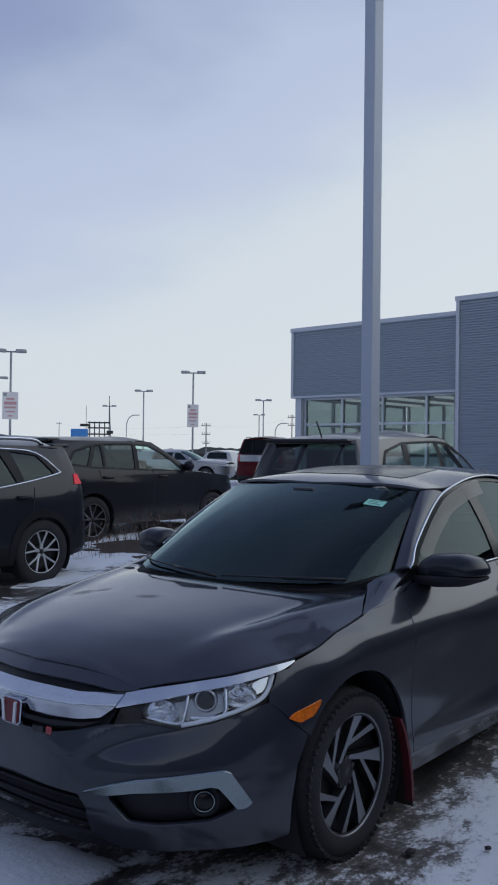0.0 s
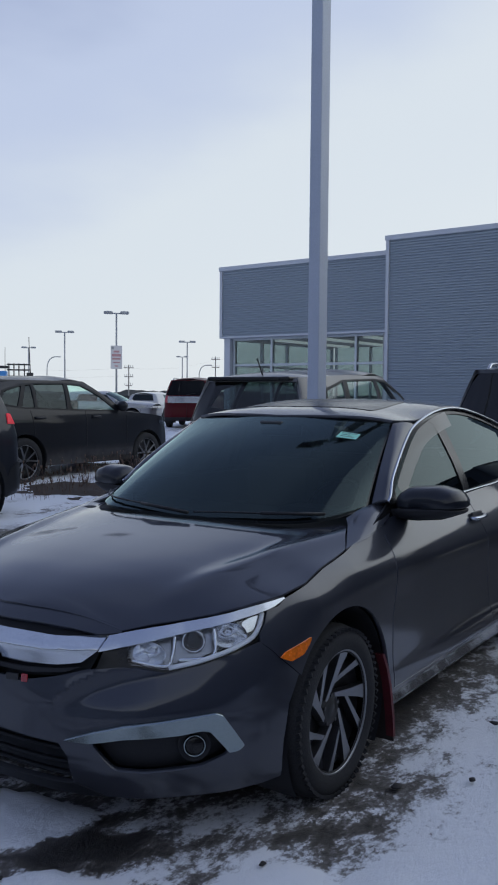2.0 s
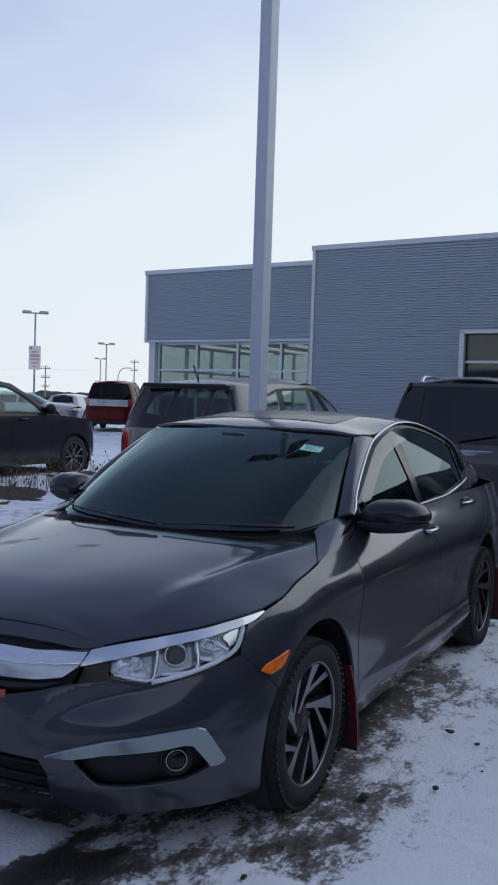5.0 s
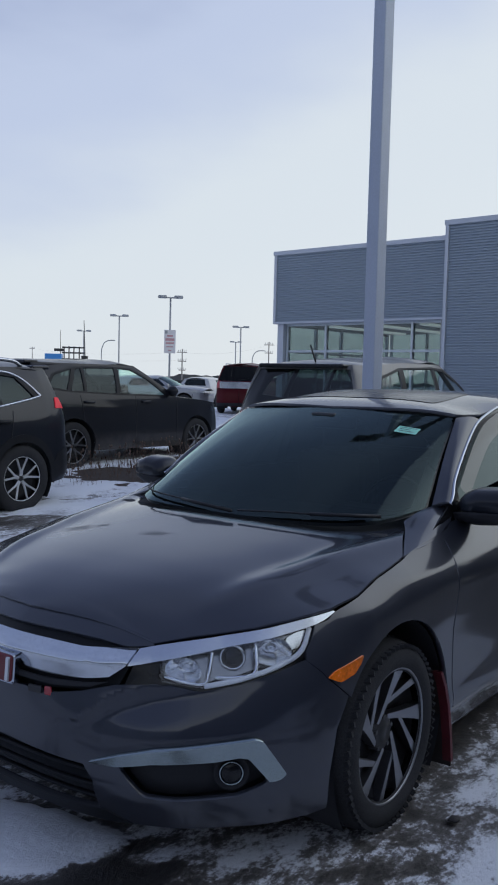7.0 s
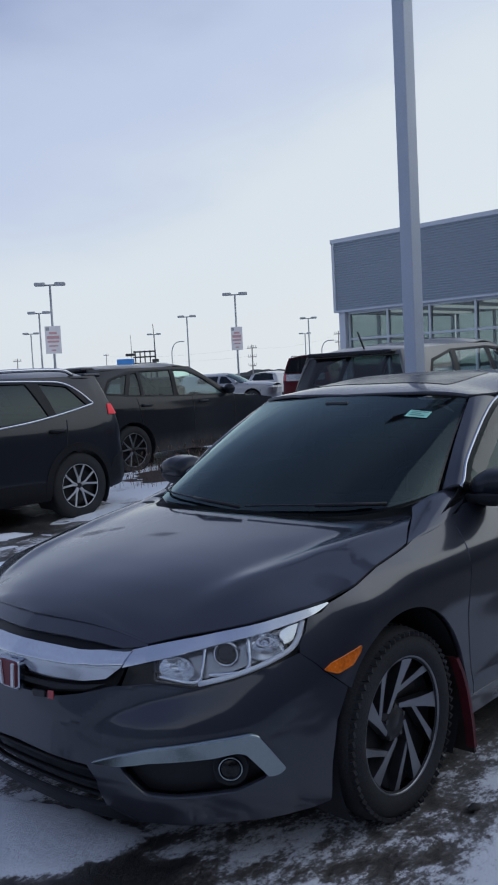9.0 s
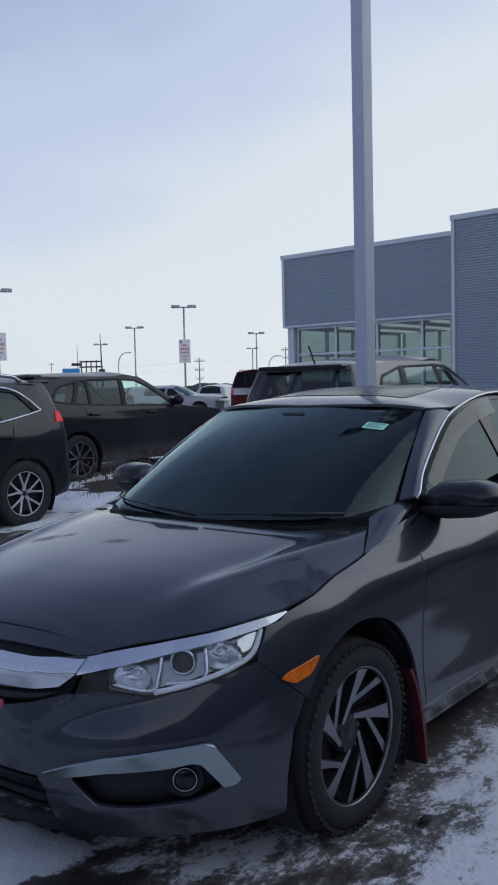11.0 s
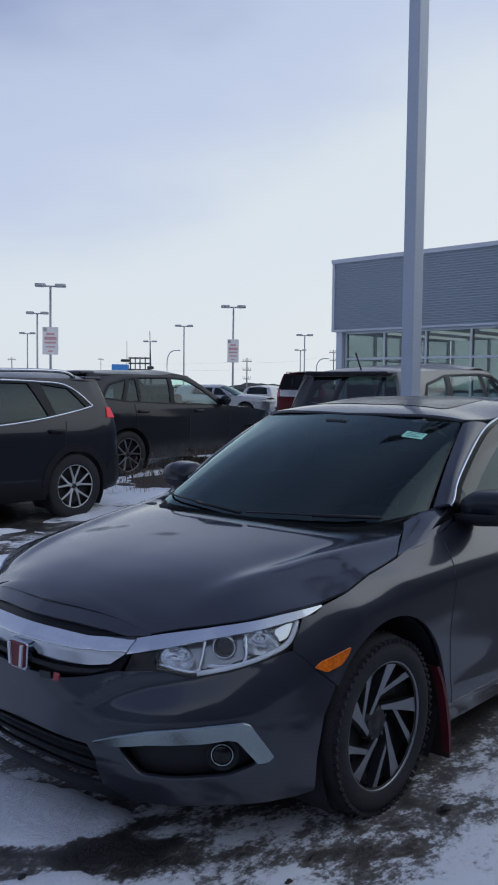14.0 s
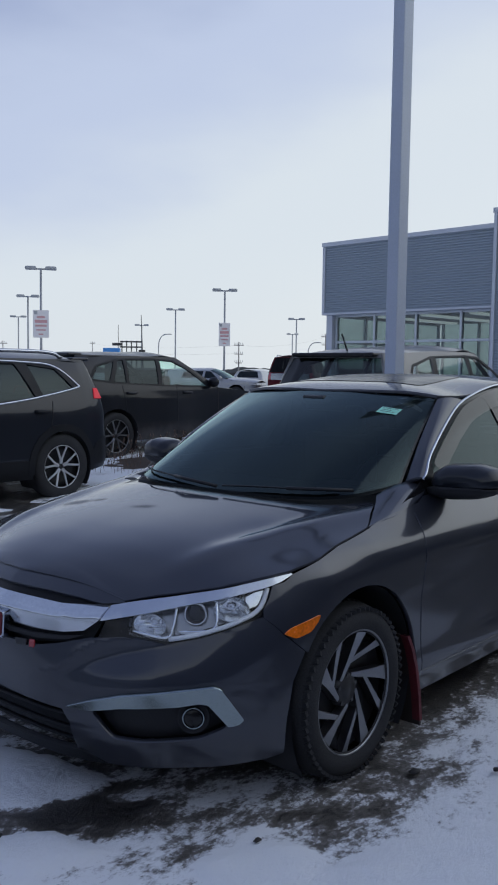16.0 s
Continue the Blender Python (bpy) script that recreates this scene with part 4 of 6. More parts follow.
for mir in (False, True):
    patch("headlight_brow", lambda s, z: shell(s, z, .006), BROW, CHROME, sedan, step=.025, depth=.02, mirror=mir, label="chrome strip over the headlight")
    lamp = patch("headlight", off_shell(-.060), HL, LAMP_BOWL, sedan, step=.03, depth=.0, mirror=mir, label="clear headlight with projector and chrome reflectors")
    patch("headlight_bezel", off_shell(-.018), [(.43, .60), (.545, .60), (.69, .595), (.805, .615), (.955, .655), (1.03, .675), (1.10, .76), (1.09, .785), (.89, .757), (.675, .728), (.47, .705)],
          GLOSS_BLACK, lamp, [HL], step=.03, depth=.04, mirror=mir)
    sg = -1 if mir else 1
    patch("lens", off_shell(.0), rounded(HL[::4], .012), GLASS_LAMP, lamp, step=.03, depth=.0, mirror=mir).visible_shadow = False
    for cs, cz, r in ((.640, .660, .034), (.930, .708, .036)):
        c, n = shell(cs, cz, -.028), shell(cs, cz, .0) - shell(cs, cz, -.1)
        nrm = Vector((sg * (n[0] * .55), n[1], n[2]))
        bm = lathe([(.024, r * 1.22), (.018, r * 1.15), (-.006, r * .95), (-.020, r * .62), (-.026, r * .34), (-.018, r * .26), (.0, r * .2), (.004, .001)], 28)
        bmesh.ops.transform(bm, matrix=Matrix.Translation((sg * c[0], c[1], c[2])) @ nrm.to_track_quat("X", "Z").to_matrix().to_4x4() @ Matrix.Diagonal((1, 1.35, .95, 1)), verts=bm.verts)
        part("reflector", bm, LAMP_CHROME, lamp, "", True)
    patch("corner_reflector", off_shell(-.022), rounded([(.985, .700), (1.03, .712), (1.068, .758), (1.03, .752), (.99, .738)], .008, 3), LAMP_CHROME, lamp, step=.012, depth=.01, mirror=mir)
    c, n = shell(.795, .688, -.03), shell(.795, .688, .0) - shell(.795, .688, -.1)
    c, nrm = (sg * c[0], c[1], c[2]), Vector((sg * n[0] * .6, n[1], n[2]))
    disc("projector_ring", c, nrm, .040, LAMP_CHROME, lamp, .02, inner=.031)
    disc("projector", c, nrm, .0295, GLOSS_BLACK, lamp, .01, dome=.016)
    for pts in ([(.570, .640), (.690, .622), (.715, .652), (.728, .715)], [(.735, .640), (.80, .640), (.862, .655), (.872, .738)], [(.70, .617), (.81, .634), (.955, .672), (1.03, .704), (1.075, .765)]):
        line = spline(np.linspace(0, 1, len(pts)), np.array(pts))
        q = [shell(*line(np.array(t)), -.012) for t in np.linspace(0, 1, 14)]
        tube("light_guide", [(sg * p[0], p[1], p[2]) for p in q], .006 if len(pts) == 4 else .0085, LAMP_CHROME if len(pts) == 4 else LED_WHITE, lamp)
    # fog pocket, lamp and chrome blade
    patch("fog_pocket", off_shell(-.05), FOG, BLACK, sedan, step=.04, depth=0, mirror=mir, label="black recess of the fog lamp")
    c, n = shell(.785, .368, -.030), shell(.785, .368, .0) - shell(.785, .368, -.1)
    c, nrm = Vector((sg * c[0], c[1], c[2])), Vector((sg * n[0] * .8, n[1], n[2]))
    fog = disc("fog_lamp", c, nrm, .054, BLACK, sedan, .03, dome=-.012, label="round fog lamp with a bright ring")
    disc("ring", c + nrm.normalized() * .004, nrm, .037, CHROME_GREY, fog, .008, inner=.031)
    disc("lens", c + nrm.normalized() * .004, nrm, .030, GLOSS_BLACK, fog, .006, dome=.008)
    blade = [(.350, .386), (.45, .423), (.55, .450), (.73, .472), (.845, .482), (.868, .474), (.948, .362), (.932, .348), (.898, .340), (.828, .424), (.80, .430), (.73, .420), (.55, .410), (.44, .388)]

    def blade_fn(s, z):
        return shell(s, z, .012 + .16 * (np.asarray(z, float) - .42))
    patch("chrome_blade", blade_fn, rounded(blade, .006, 3), CHROME_GREY, sedan, step=.02, depth=.025, mirror=mir, label="angular chrome trim round the fog lamp")
    # flanks
    fender = [(1.035, .680), (1.08, .645), (1.105, .620), (1.195, .550)] + arc(SY, .325, .388, 146, -2, 26) + [(1.945, .215), (1.95, .30), (1.945, .6), (1.965, .80), (1.99, .92), (2.12, .962), (2.0, .948),
              (1.85, .929), (1.74, .912), (1.685, .900), (1.675, .897), (1.56, .880), (1.455, .864), (1.32, .831), (1.19, .803), (1.145, .782), (1.09, .775), (1.068, .738), (1.04, .705)]
    patch("fender", shell, fender, PAINT, sedan, step=.03, depth=.02, mirror=mir)
    patch("front_door", shell, [(1.958, .295), (3.235, .295), (3.215, .45), (3.12, .72), (3.075, .85), (3.045, 1.0), (2.6, .992), (2.2, .982), (2.12, .975), (2.0, .93), (1.975, .80), (1.956, .6)],
          PAINT, sedan, step=.045, depth=.015, mirror=mir)
    patch("rear_door", shell, [(3.243, .295), (3.80, .295)] + arc(SY + 2.70, .325, .405, 184, 118, 10) + [(4.09, .74), (4.20, .87), (4.28, 1.02), (3.6, 1.012), (3.052, 1.0), (3.083, .85), (3.128, .72), (3.223, .45)],
          PAINT, sedan, step=.045, depth=.015, mirror=mir)
    patch("rear_fender", shell, arc(SY + 2.70, .325, .405, 117, -2, 22) + [(4.65, .22), (4.95, .24), (5.5, .24), (5.84, .24), (5.84, 1.02), (5.2, 1.02), (4.29, 1.02), (4.21, .87), (4.10, .74)],
          PAINT, sedan, step=.06, depth=.015, mirror=mir)
    patch("side_sill", lambda s, z: shell(s, z, -.004 - .012 * smoothstep(.26, .18, z)), [(1.955, .175), (3.80, .175), (3.80, .288), (1.955, .288)], PAINT, sedan, step=.05, depth=.03, mirror=mir)
    patch("side_marker", lambda s, z: shell(s, z, .006), rounded([(1.100, .622), (1.13, .638), (1.270, .661), (1.258, .641), (1.220, .612), (1.15, .601)], .008, 3), AMBER, sedan, step=.02, depth=.012, mirror=mir, label="amber side marker")
    # wheel housings
    for cy in (0, 2.70):
        bm = lathe([(.60, .380), (.865, .386)], 40)
        bmesh.ops.delete(bm, geom=[f for f in bm.faces if f.calc_center_median().z < -.20], context="FACES")
        bmesh.ops.transform(bm, matrix=Matrix.Translation((0, cy, .325)) @ Matrix.Diagonal((sg, 1, 1, 1)), verts=bm.verts)
        part("wheel_housing", bm, BLACK, sedan, "", True)
    # cabin side: frame, panes, trims
    fdoor = [(.735, 1.0)] + arch_pts(1.9, 4.45, 14, .032) + [(1.50, 1.36), (1.555, 1.16), (1.575, 1.008)]
    rdoor = [(1.665, 1.012), (1.655, 1.16), (1.625, 1.362)] + arch_pts(5.15, 6.88, 10, .032) + [(2.60, 1.075), (2.56, 1.045)]
    qwin = [(2.615, 1.060), (2.625, 1.25), (2.74, 1.11)]
    G = cabin_fn()
    patch("window_frame", cabin_fn(-.012), [(.45, .955), (.60, .975), (1.5, .985), (2.3, .995), (2.80, 1.01), (2.80, 1.08)] + arch_pts(0, 8, 30, .008)[::-1], GLOSS_BLACK, sedan, [fdoor, rdoor, qwin], step=.05, depth=.01, mirror=mir)
    for nm, poly in (("front_side_window", fdoor), ("rear_side_window", rdoor), ("quarter_window", qwin)):
        patch(nm, cabin_fn(-.018), poly, GLASS_DARK, sedan, step=.06, depth=0, mirror=mir).visible_shadow = False
    visor = arch_pts(1.75, 4.9, 18, .010) + arch_pts(1.75, 4.9, 18, .085)[::-1]
    patch("window_visor", lambda y, z: cabin_fn(.022)(y, z), visor, glass("smoked_visor", (.30, .31, .33), .9), sedan, step=.03, depth=.0, mirror=mir, label="smoked rain visor over the front window")
    tube("window_trim", [G(*p) * (sg, 1, 1) for p in arch_pts(.95, 8, 44)], .0075, CHROME, sedan, "chrome strip over the side windows")
    tube("belt_trim", [G(y, z) * (sg, 1, 1) for y, z in zip(np.linspace(.70, 2.76, 24), np.r_[np.linspace(.992, 1.012, 16), np.linspace(1.016, 1.082, 8)])], .009, CHROME_DULL, sedan)
    patch("windscreen_pillar", lambda w, t: (lambda A, B, k: A * (1 - k) + B * k + np.sin(np.pi * k) * np.array((.012, -.004, .012)))(
        ws_fn(.70 + 0 * w, t), G(*[arch_line(1.0 + np.asarray(t, float) / .9 * 2.85)[..., i] for i in (0, 1)]), (np.asarray(w, float) / .12)[..., None]),
        [(0.004, 0.0), (.114, 0.0), (.114, .9), (.004, .9)], PAINT, sedan, step=.03, depth=.02, mirror=mir)
    patch("rear_pillar", G, [(2.50, 1.335), (2.63, 1.300), (2.81, 1.13), (2.80, 1.01), (3.30, 1.0), (3.36, 1.08), (3.2, 1.16), (2.95, 1.235), (2.8, 1.27), (2.6, 1.330)], PAINT, sedan, step=.05, depth=.01, mirror=mir)
    # mirror: a wedge-shaped cap over a black lower shell
    def loft(outline, layers):
        pts = np.array(rounded(outline, .022, 5))
        mid = np.array((0, -.012))
        rows = [(mid + (pts - mid) * k, y) for y, k in layers]
        if mir:
            rows = [(np.c_[(r[:, 0] - .13) * .8 + .105, r[:, 1]], y) for r, y in rows]
        v = [(sg * (.915 + p[0]), .725 + y + .10 * (p[0] + .15), 1.036 + p[1]) for r, y in rows for p in r]
        n, m_ = len(pts), len(layers)
        f = [(r * n + a, r * n + (a + 1) % n, (r + 1) * n + (a + 1) % n, (r + 1) * n + a) for r in range(m_ - 1) for a in range(n)]
        f += [tuple(range(n))[::-1], tuple((m_ - 1) * n + a for a in range(n))]
        return v, f
    LAYERS = ((-.098, .45), (-.092, .66), (-.078, .82), (-.055, .93), (-.02, .99), (.02, 1.0), (.055, .97), (.062, .92))
    cap = put_mesh("wing_mirror", *loft([(-.150, -.026), (-.136, .034), (-.080, .070), (.050, .078), (.135, .056), (.160, .016), (.158, -.014), (.02, -.024)], LAYERS), PAINT_BLACK, sedan, "dark wing mirror")
    put_mesh("lower_shell", *loft([(-.180, -.032), (.00, -.030), (.154, -.020), (.150, -.036), (.06, -.070), (-.06, -.082), (-.170, -.068)], LAYERS), BLACK, cap)
    bm = boxes([((sg * .765, .70, .985), (.15, .085, .040), sg * 14)], .016)
    part("mirror_foot", bm, BLACK, cap, "", True)
    part("mirror_glass", boxes([((sg * (.92 if sg > 0 else .90), .800, 1.035), (.22, .008, .09), sg * 6)], .003), CHROME, cap)
    part("door_lining", boxes([((sg * .735, 1.65, .82), (.03, 1.95, .43))], .01), INTERIOR, sedan)
    # door handles
    for y, z in ((1.49, .885), (2.36, .955)):
        p = shell(y + SY, z, .0)
        part("handle_recess", boxes([((sg * (p[0] - .001), y + .03, z), (.016, .14, .055))], .007), TRIM, sedan)
        q = [shell(y + SY + d, z + .012 * d, o) for d, o in ((-.07, .004), (-.05, .026), (0, .034), (.06, .034), (.105, .024), (.12, .004))]
        tube("door_handle", [(sg * v[0], v[1], v[2]) for v in q], .014, CHROME, sedan, "chrome door handle", flat=.75)
    # mudflaps
    for cy, lab in ((.385, "dark mudflap with a red edge behind the wheel"), (3.10, "")):
        prof = [(.46, -.075), (.40, -.040), (.32, -.012), (.2, .012), (.075, .022)]
        v, f = [], []
        for z, dy in prof:
            t = (z - .06) / .4
            v += [(sg * .70, cy + dy, z), (sg * (.905 - .012 * t), cy + dy, z), (sg * (.905 - .012 * t), cy + dy + .012, z), (sg * .70, cy + dy + .012, z)]
        for i in range(len(prof) - 1):
            for a in range(4):
                f.append((4 * i + a, 4 * i + (a + 1) % 4, 4 * i + 4 + (a + 1) % 4, 4 * i + 4 + a))
        f += [(3, 2, 1, 0), tuple(4 * (len(prof) - 1) + a for a in range(4))]
        flap = put_mesh("mudflap", v, f, MUDFLAP, sedan, lab, smooth=False)
        rim_v = [(sg * (.897 - .012 * (z - .06) / .4 + e), cy + dy + g, z) for z, dy in prof[:-1] + [(.095, .021)] for e, g in ((-.022, -.003), (.012, -.003), (.012, .016), (-.022, .016))]
        put_mesh("edge", rim_v, f, MUDFLAP_RED, flap, "worn red outer edge", smooth=False)
    for cy in (0, 2.70):
        wheel(sedan, pose(sg * .786, cy - (.02 if cy == 0 else 0), .321, 0, 0, 0 if sg > 0 else 180), r=.322)

# hood, windscreen, roof, tail
def marked(src, marks):
    """The paint with dull dried water marks: x, y, two radii, turn."""
    m = src.copy()
    m.name = "marked_grey_paint"
    nt = m.node_tree
    b = nt.nodes["Principled BSDF"]
    tc, n = nt.nodes.new("ShaderNodeTexCoord"), nt.nodes.new("ShaderNodeTexNoise")
    n.inputs["Scale"].default_value, n.inputs["Detail"].default_value = 22, 5
    nt.links.new(tc.outputs["Object"], n.inputs["Vector"])
    total = None
    for x, y, rx, ry, turn in marks:
        mp, ln, ad, rg = (nt.nodes.new(k) for k in ("ShaderNodeMapping", "ShaderNodeVectorMath", "ShaderNodeMath", "ShaderNodeMapRange"))
        mp.vector_type = "TEXTURE"
        mp.inputs["Location"].default_value, mp.inputs["Rotation"].default_value, mp.inputs["Scale"].default_value = (x, y, .9), (0, 0, turn), (rx, ry, 9)
        ln.operation, ad.operation = "LENGTH", "ADD"
        nt.links.new(tc.outputs["Object"], mp.inputs["Vector"])
        nt.links.new(mp.outputs["Vector"], ln.inputs[0])
        nt.links.new(ln.outputs["Value"], ad.inputs[0])
        nt.links.new(n.outputs["Fac"], ad.inputs[1])
        for key, value in zip(("From Min", "From Max", "To Min", "To Max"), (.75, 1.75, 1, 0)):
            rg.inputs[key].default_value = value
        nt.links.new(ad.outputs["Value"], rg.inputs["Value"])
        if total is None:
            total = rg.outputs["Result"]
        else:
            mx = nt.nodes.new("ShaderNodeMath")
            mx.operation = "MAXIMUM"
            nt.links.new(total, mx.inputs[0])
            nt.links.new(rg.outputs["Result"], mx.inputs[1])
            total = mx.outputs["Value"]
    for key, lo, hi in (("Coat Weight", 1.0, .35), ("Coat Roughness", .07, .30)):
        rg = nt.nodes.new("ShaderNodeMapRange")
        rg.inputs["To Min"].default_value, rg.inputs["To Max"].default_value = lo, hi
        nt.links.new(total, rg.inputs["Value"])
        nt.links.new(rg.outputs["Result"], b.inputs[key])
    return m


HOOD_PAINT = marked(PAINT, ((-.435, -.25, .075, .045, .5), (-.355, -.20, .036, .024, .5), (-.05, -.22, .06, .03, .3)))
hood_edge = [(max(0.0, x - (.002 if k else 0)), y + (.004 if k < 5 else 0)) for k, (x, y, z) in enumerate(edge)]
hood_poly = both(hood_edge + [(.795, .165), (.755, .240), (.703, .350), (.66, .375), (.63, .312), (.57, .222), (.48, .145), (.32, .098), (.16, .088), (0, .084)])
hood = patch("hood", hood_fn, hood_poly, HOOD_PAINT, sedan, step=.016, depth=.010, label="sculpted grey hood")


LEDGE_Z = spline([.1, .16, .32, .47, .68], [.888, .899, .928, .947, .968])
LEDGE_RISE = spline([.1, .16, .36, .50, .68], [.004, .010, .036, .066, .088])


def fender_top_fn(x, y):
    """The ledge between hood, wing and windscreen pillar."""
    x, y = np.asarray(x, float), np.asarray(y, float)
    ze = LEDGE_Z(y)
    xe = shell(y + SY, ze)[..., 0]
    return np.stack([x, y, ze + LEDGE_RISE(y) * (1 - np.exp(-(xe - x) / .045))], -1)


for mir in (False, True):
    patch("fender_top", fender_top_fn, [(.800, .163), (.808, .25), (.812, .33), (.806, .44), (.783, .60), (.762, .66), (.735, .668), (.706, .610), (.684, .50), (.672, .41), (.706, .357), (.759, .247)],
          PAINT, sedan, step=.025, depth=.015, mirror=mir)
patch("cowl", lambda x, y: hood_fn(x, y) + np.array((0, 0, -.030)), both([(0, .06), (.42, .10), (.62, .25), (.78, .14), (.80, .30), (.76, .60), (.70, .65), (.58, .52), (.45, .38), (.30, .27), (0, .17)]), BLACK, sedan, step=.05, depth=0, label="black cowl under the windscreen")
patch("windscreen", ws_fn, both([(0, 0), (.692, 0), (.692, .9), (0, .9)]), GLASS_WS, sedan, step=.025, depth=0, label="windscreen with green sticker").visible_shadow = False
FRIT_IN = rounded(both([(0, .055), (.60, .050), (.665, .055), (.655, .80), (.62, .85), (0, .855)]), .03)
patch("windscreen_border", lambda u, t: ws_fn(u, t) - np.array((0, -.010, .014)), both([(0, 0), (.692, 0), (.692, .9), (0, .9)]), GLOSS_BLACK, sedan, [FRIT_IN], step=.05, depth=0)
patch("roof", roof_fn, both([(0, .957), (.3, .985), (.585, 1.06), (.6, 1.10), (.6, 2.6), (.5, 2.72), (0, 2.76)]), PAINT, sedan, step=.05, depth=.015)

patch("sunroof", lambda u, y: roof_fn(u, y) + np.array((0, 0, .0025)), rounded(both([(0, 1.17), (.40, 1.19), (.40, 1.66), (0, 1.66)]), .03), GLOSS_BLACK, sedan, step=.05, depth=.003, label="dark glass sunroof panel")


def tail_fn(u, t):
    u, t = np.asarray(u, float), np.asarray(t, float)
    y = 2.74 + t - .08 * (u / .6) ** 2
    z = np.interp(t, [0, .3, .62, .70, .98], [1.390, 1.285, 1.150, 1.120, 1.085]) - .05 * np.abs(u / .6) ** 3
    return np.stack([u * np.interp(t, [0, .6, 1], [1.0, 1.02, 1.05]), y, z], -1)


patch("rear_window", tail_fn, both([(0, .004), (.58, .004), (.59, .60), (0, .63)]), GLASS_DARK, sedan, step=.06, depth=0)
patch("boot_lid", tail_fn, both([(0, .63), (.59, .60), (.62, .95), (0, .98)]), PAINT, sedan, step=.05)
for u0, u1, t0, t1 in ((.10, .58, .008, .022), (-.62, .02, .040, .006)):
    q = [ws_fn(np.array(u0 + (u1 - u0) * k), np.array(t0 + (t1 - t0) * k + .012 * math.sin(math.pi * k))) + np.array((0, -.012, .014)) for k in np.linspace(0, 1, 9)]
    blade_ob = tube("wiper", q, .0052, BLACK, sedan, "black wiper blade at rest", flat=.7)
    arm = [q[5], q[7 if u0 > 0 else 6] + np.array((0, -.02, .004)), ws_fn(np.array(u1 + (.04 if u0 > 0 else .06)), np.array(.01)) + np.array((0, -.03, .01))]
    tube("wiper_arm", arm, .0075, BLACK, blade_ob)
# sticker, rear-view mirror, camera box behind the glass
STICKER = material("green_sticker", (.36, .80, .64), .6, 0, 80, .12)
patch("sticker", lambda u, t: ws_fn(u, t) + np.array((0, -.002, .003)), [(.468, .690), (.574, .674), (.580, .736), (.474, .754)], STICKER, sedan, step=.03, depth=0, label="pale green parking sticker")
for row, (a, b) in enumerate(((.10, .90), (.12, .62), (.12, .80))):       # unreadable print
    t0 = .738 - .017 * row
    patch("print_bar", lambda u, t: ws_fn(u, t) + np.array((0, -.0035, .005)), [(.474 + .104 * a, t0 - .017 * a), (.474 + .104 * b, t0 - .017 * b), (.474 + .104 * b, t0 + .004 - .017 * b), (.474 + .104 * a, t0 + .004 - .017 * a)], TRIM, sedan, step=.03, depth=0)
part("interior_mirror", boxes([((.0, .98, 1.325), (.24, .03, .065))], .012), TRIM, sedan)
part("camera_box", boxes([((0, .90, 1.352), (.13, .07, .04))], .01), material("camera_grey", (.03, .033, .037), .6), sedan)
# cabin inside
part("dashboard", boxes([((0, .52, .90), (1.42, .62, .10)), ((.36, .72, .95), (.34, .2, .06))], .03), INTERIOR, sedan)
for sx in (-.36, .36):
    seat = part("seat", boxes([((sx, 1.32, .50), (.50, .50, .16)), ((sx, 1.62, .82), (.48, .16, .62))], .05), INTERIOR, sedan)
    part("headrest", boxes([((sx, 1.68, 1.21), (.26, .10, .17))], .035), INTERIOR, seat)
part("rear_bench", boxes([((0, 2.35, .85), (1.25, .2, .55)), ((0, 2.62, 1.06), (1.25, .45, .06))], .05), INTERIOR, sedan)
part("cabin_floor", boxes([((0, 1.4, .24), (1.5, 2.9, .06)), ((0, .38, .6), (1.5, .05, .66)), ((0, 2.75, .66), (1.4, .05, .8))], .01), INTERIOR, sedan)
part("underbody", boxes([((0, 1.35, .22), (1.15, 4.2, .1)), ((0, -.35, .5), (1.0, .7, .5))], .03), BLACK, sedan)
bm = lathe([(-.012, .165), (.0, .178), (.012, .165), (0, .152)], 28)
bmesh.ops.transform(bm, matrix=pose(.36, .92, .93, 0, 0, 90) @ pose(0, 0, 0, 0, 20, 0), verts=bm.verts)
part("steering_wheel", bm, INTERIOR, sedan, "", True)
# badges as plain shapes
c = np.array([shell(0, .607, .014)]).ravel()
def plate(name, outline, y, thick, mat, parent, label="", soft=.016):
    """A flat plate facing forward with a chamfered edge."""
    pts = np.array(rounded(outline, soft, 5))
    mid = pts.mean(0)
    rings = [[(*p,) for p in mid + (pts - mid) * k] for k in (1, 1, .94)]
    v = [(px, y + dy, pz) for ring, dy in zip(rings, (thick, 0, -.004)) for px, pz in ring]
    n = len(pts)
    f = [(r * n + a, r * n + (a + 1) % n, (r + 1) * n + (a + 1) % n, (r + 1) * n + a) for r in (0, 1) for a in range(n)] + [tuple(2 * n + a for a in range(n))]
    return put_mesh(name, v, f, mat, parent, label, smooth=False)


badge = plate("grille_emblem", [(-.058, .656), (.058, .656), (.049, .556), (-.049, .556)], c[1] - .004, .02, CHROME, sedan, "chrome-framed red grille emblem")
plate("field", [(-.050, .649), (.050, .649), (.042, .563), (-.042, .563)], c[1] - .0105, .003, RED_BADGE, badge)
for sx in (-1, 1):
    plate("upright", [(sx * a, z) for a, z in ((.044, .645), (.029, .645), (.021, .567), (.037, .567))], c[1] - .0155, .003, ALLOY_BRIGHT, badge, soft=.003)
c = shell(.165, .566, .006)
rb = part("side_badge", boxes([((.135, c[1] - .006, .563), (.05, .008, .022), 12)], .002), TRIM, sedan, "small dark and red badge")
part("red_mark", boxes([((.180, c[1] + .006, .562), (.026, .008, .028), 14)], .004), RED_DIM, rb)
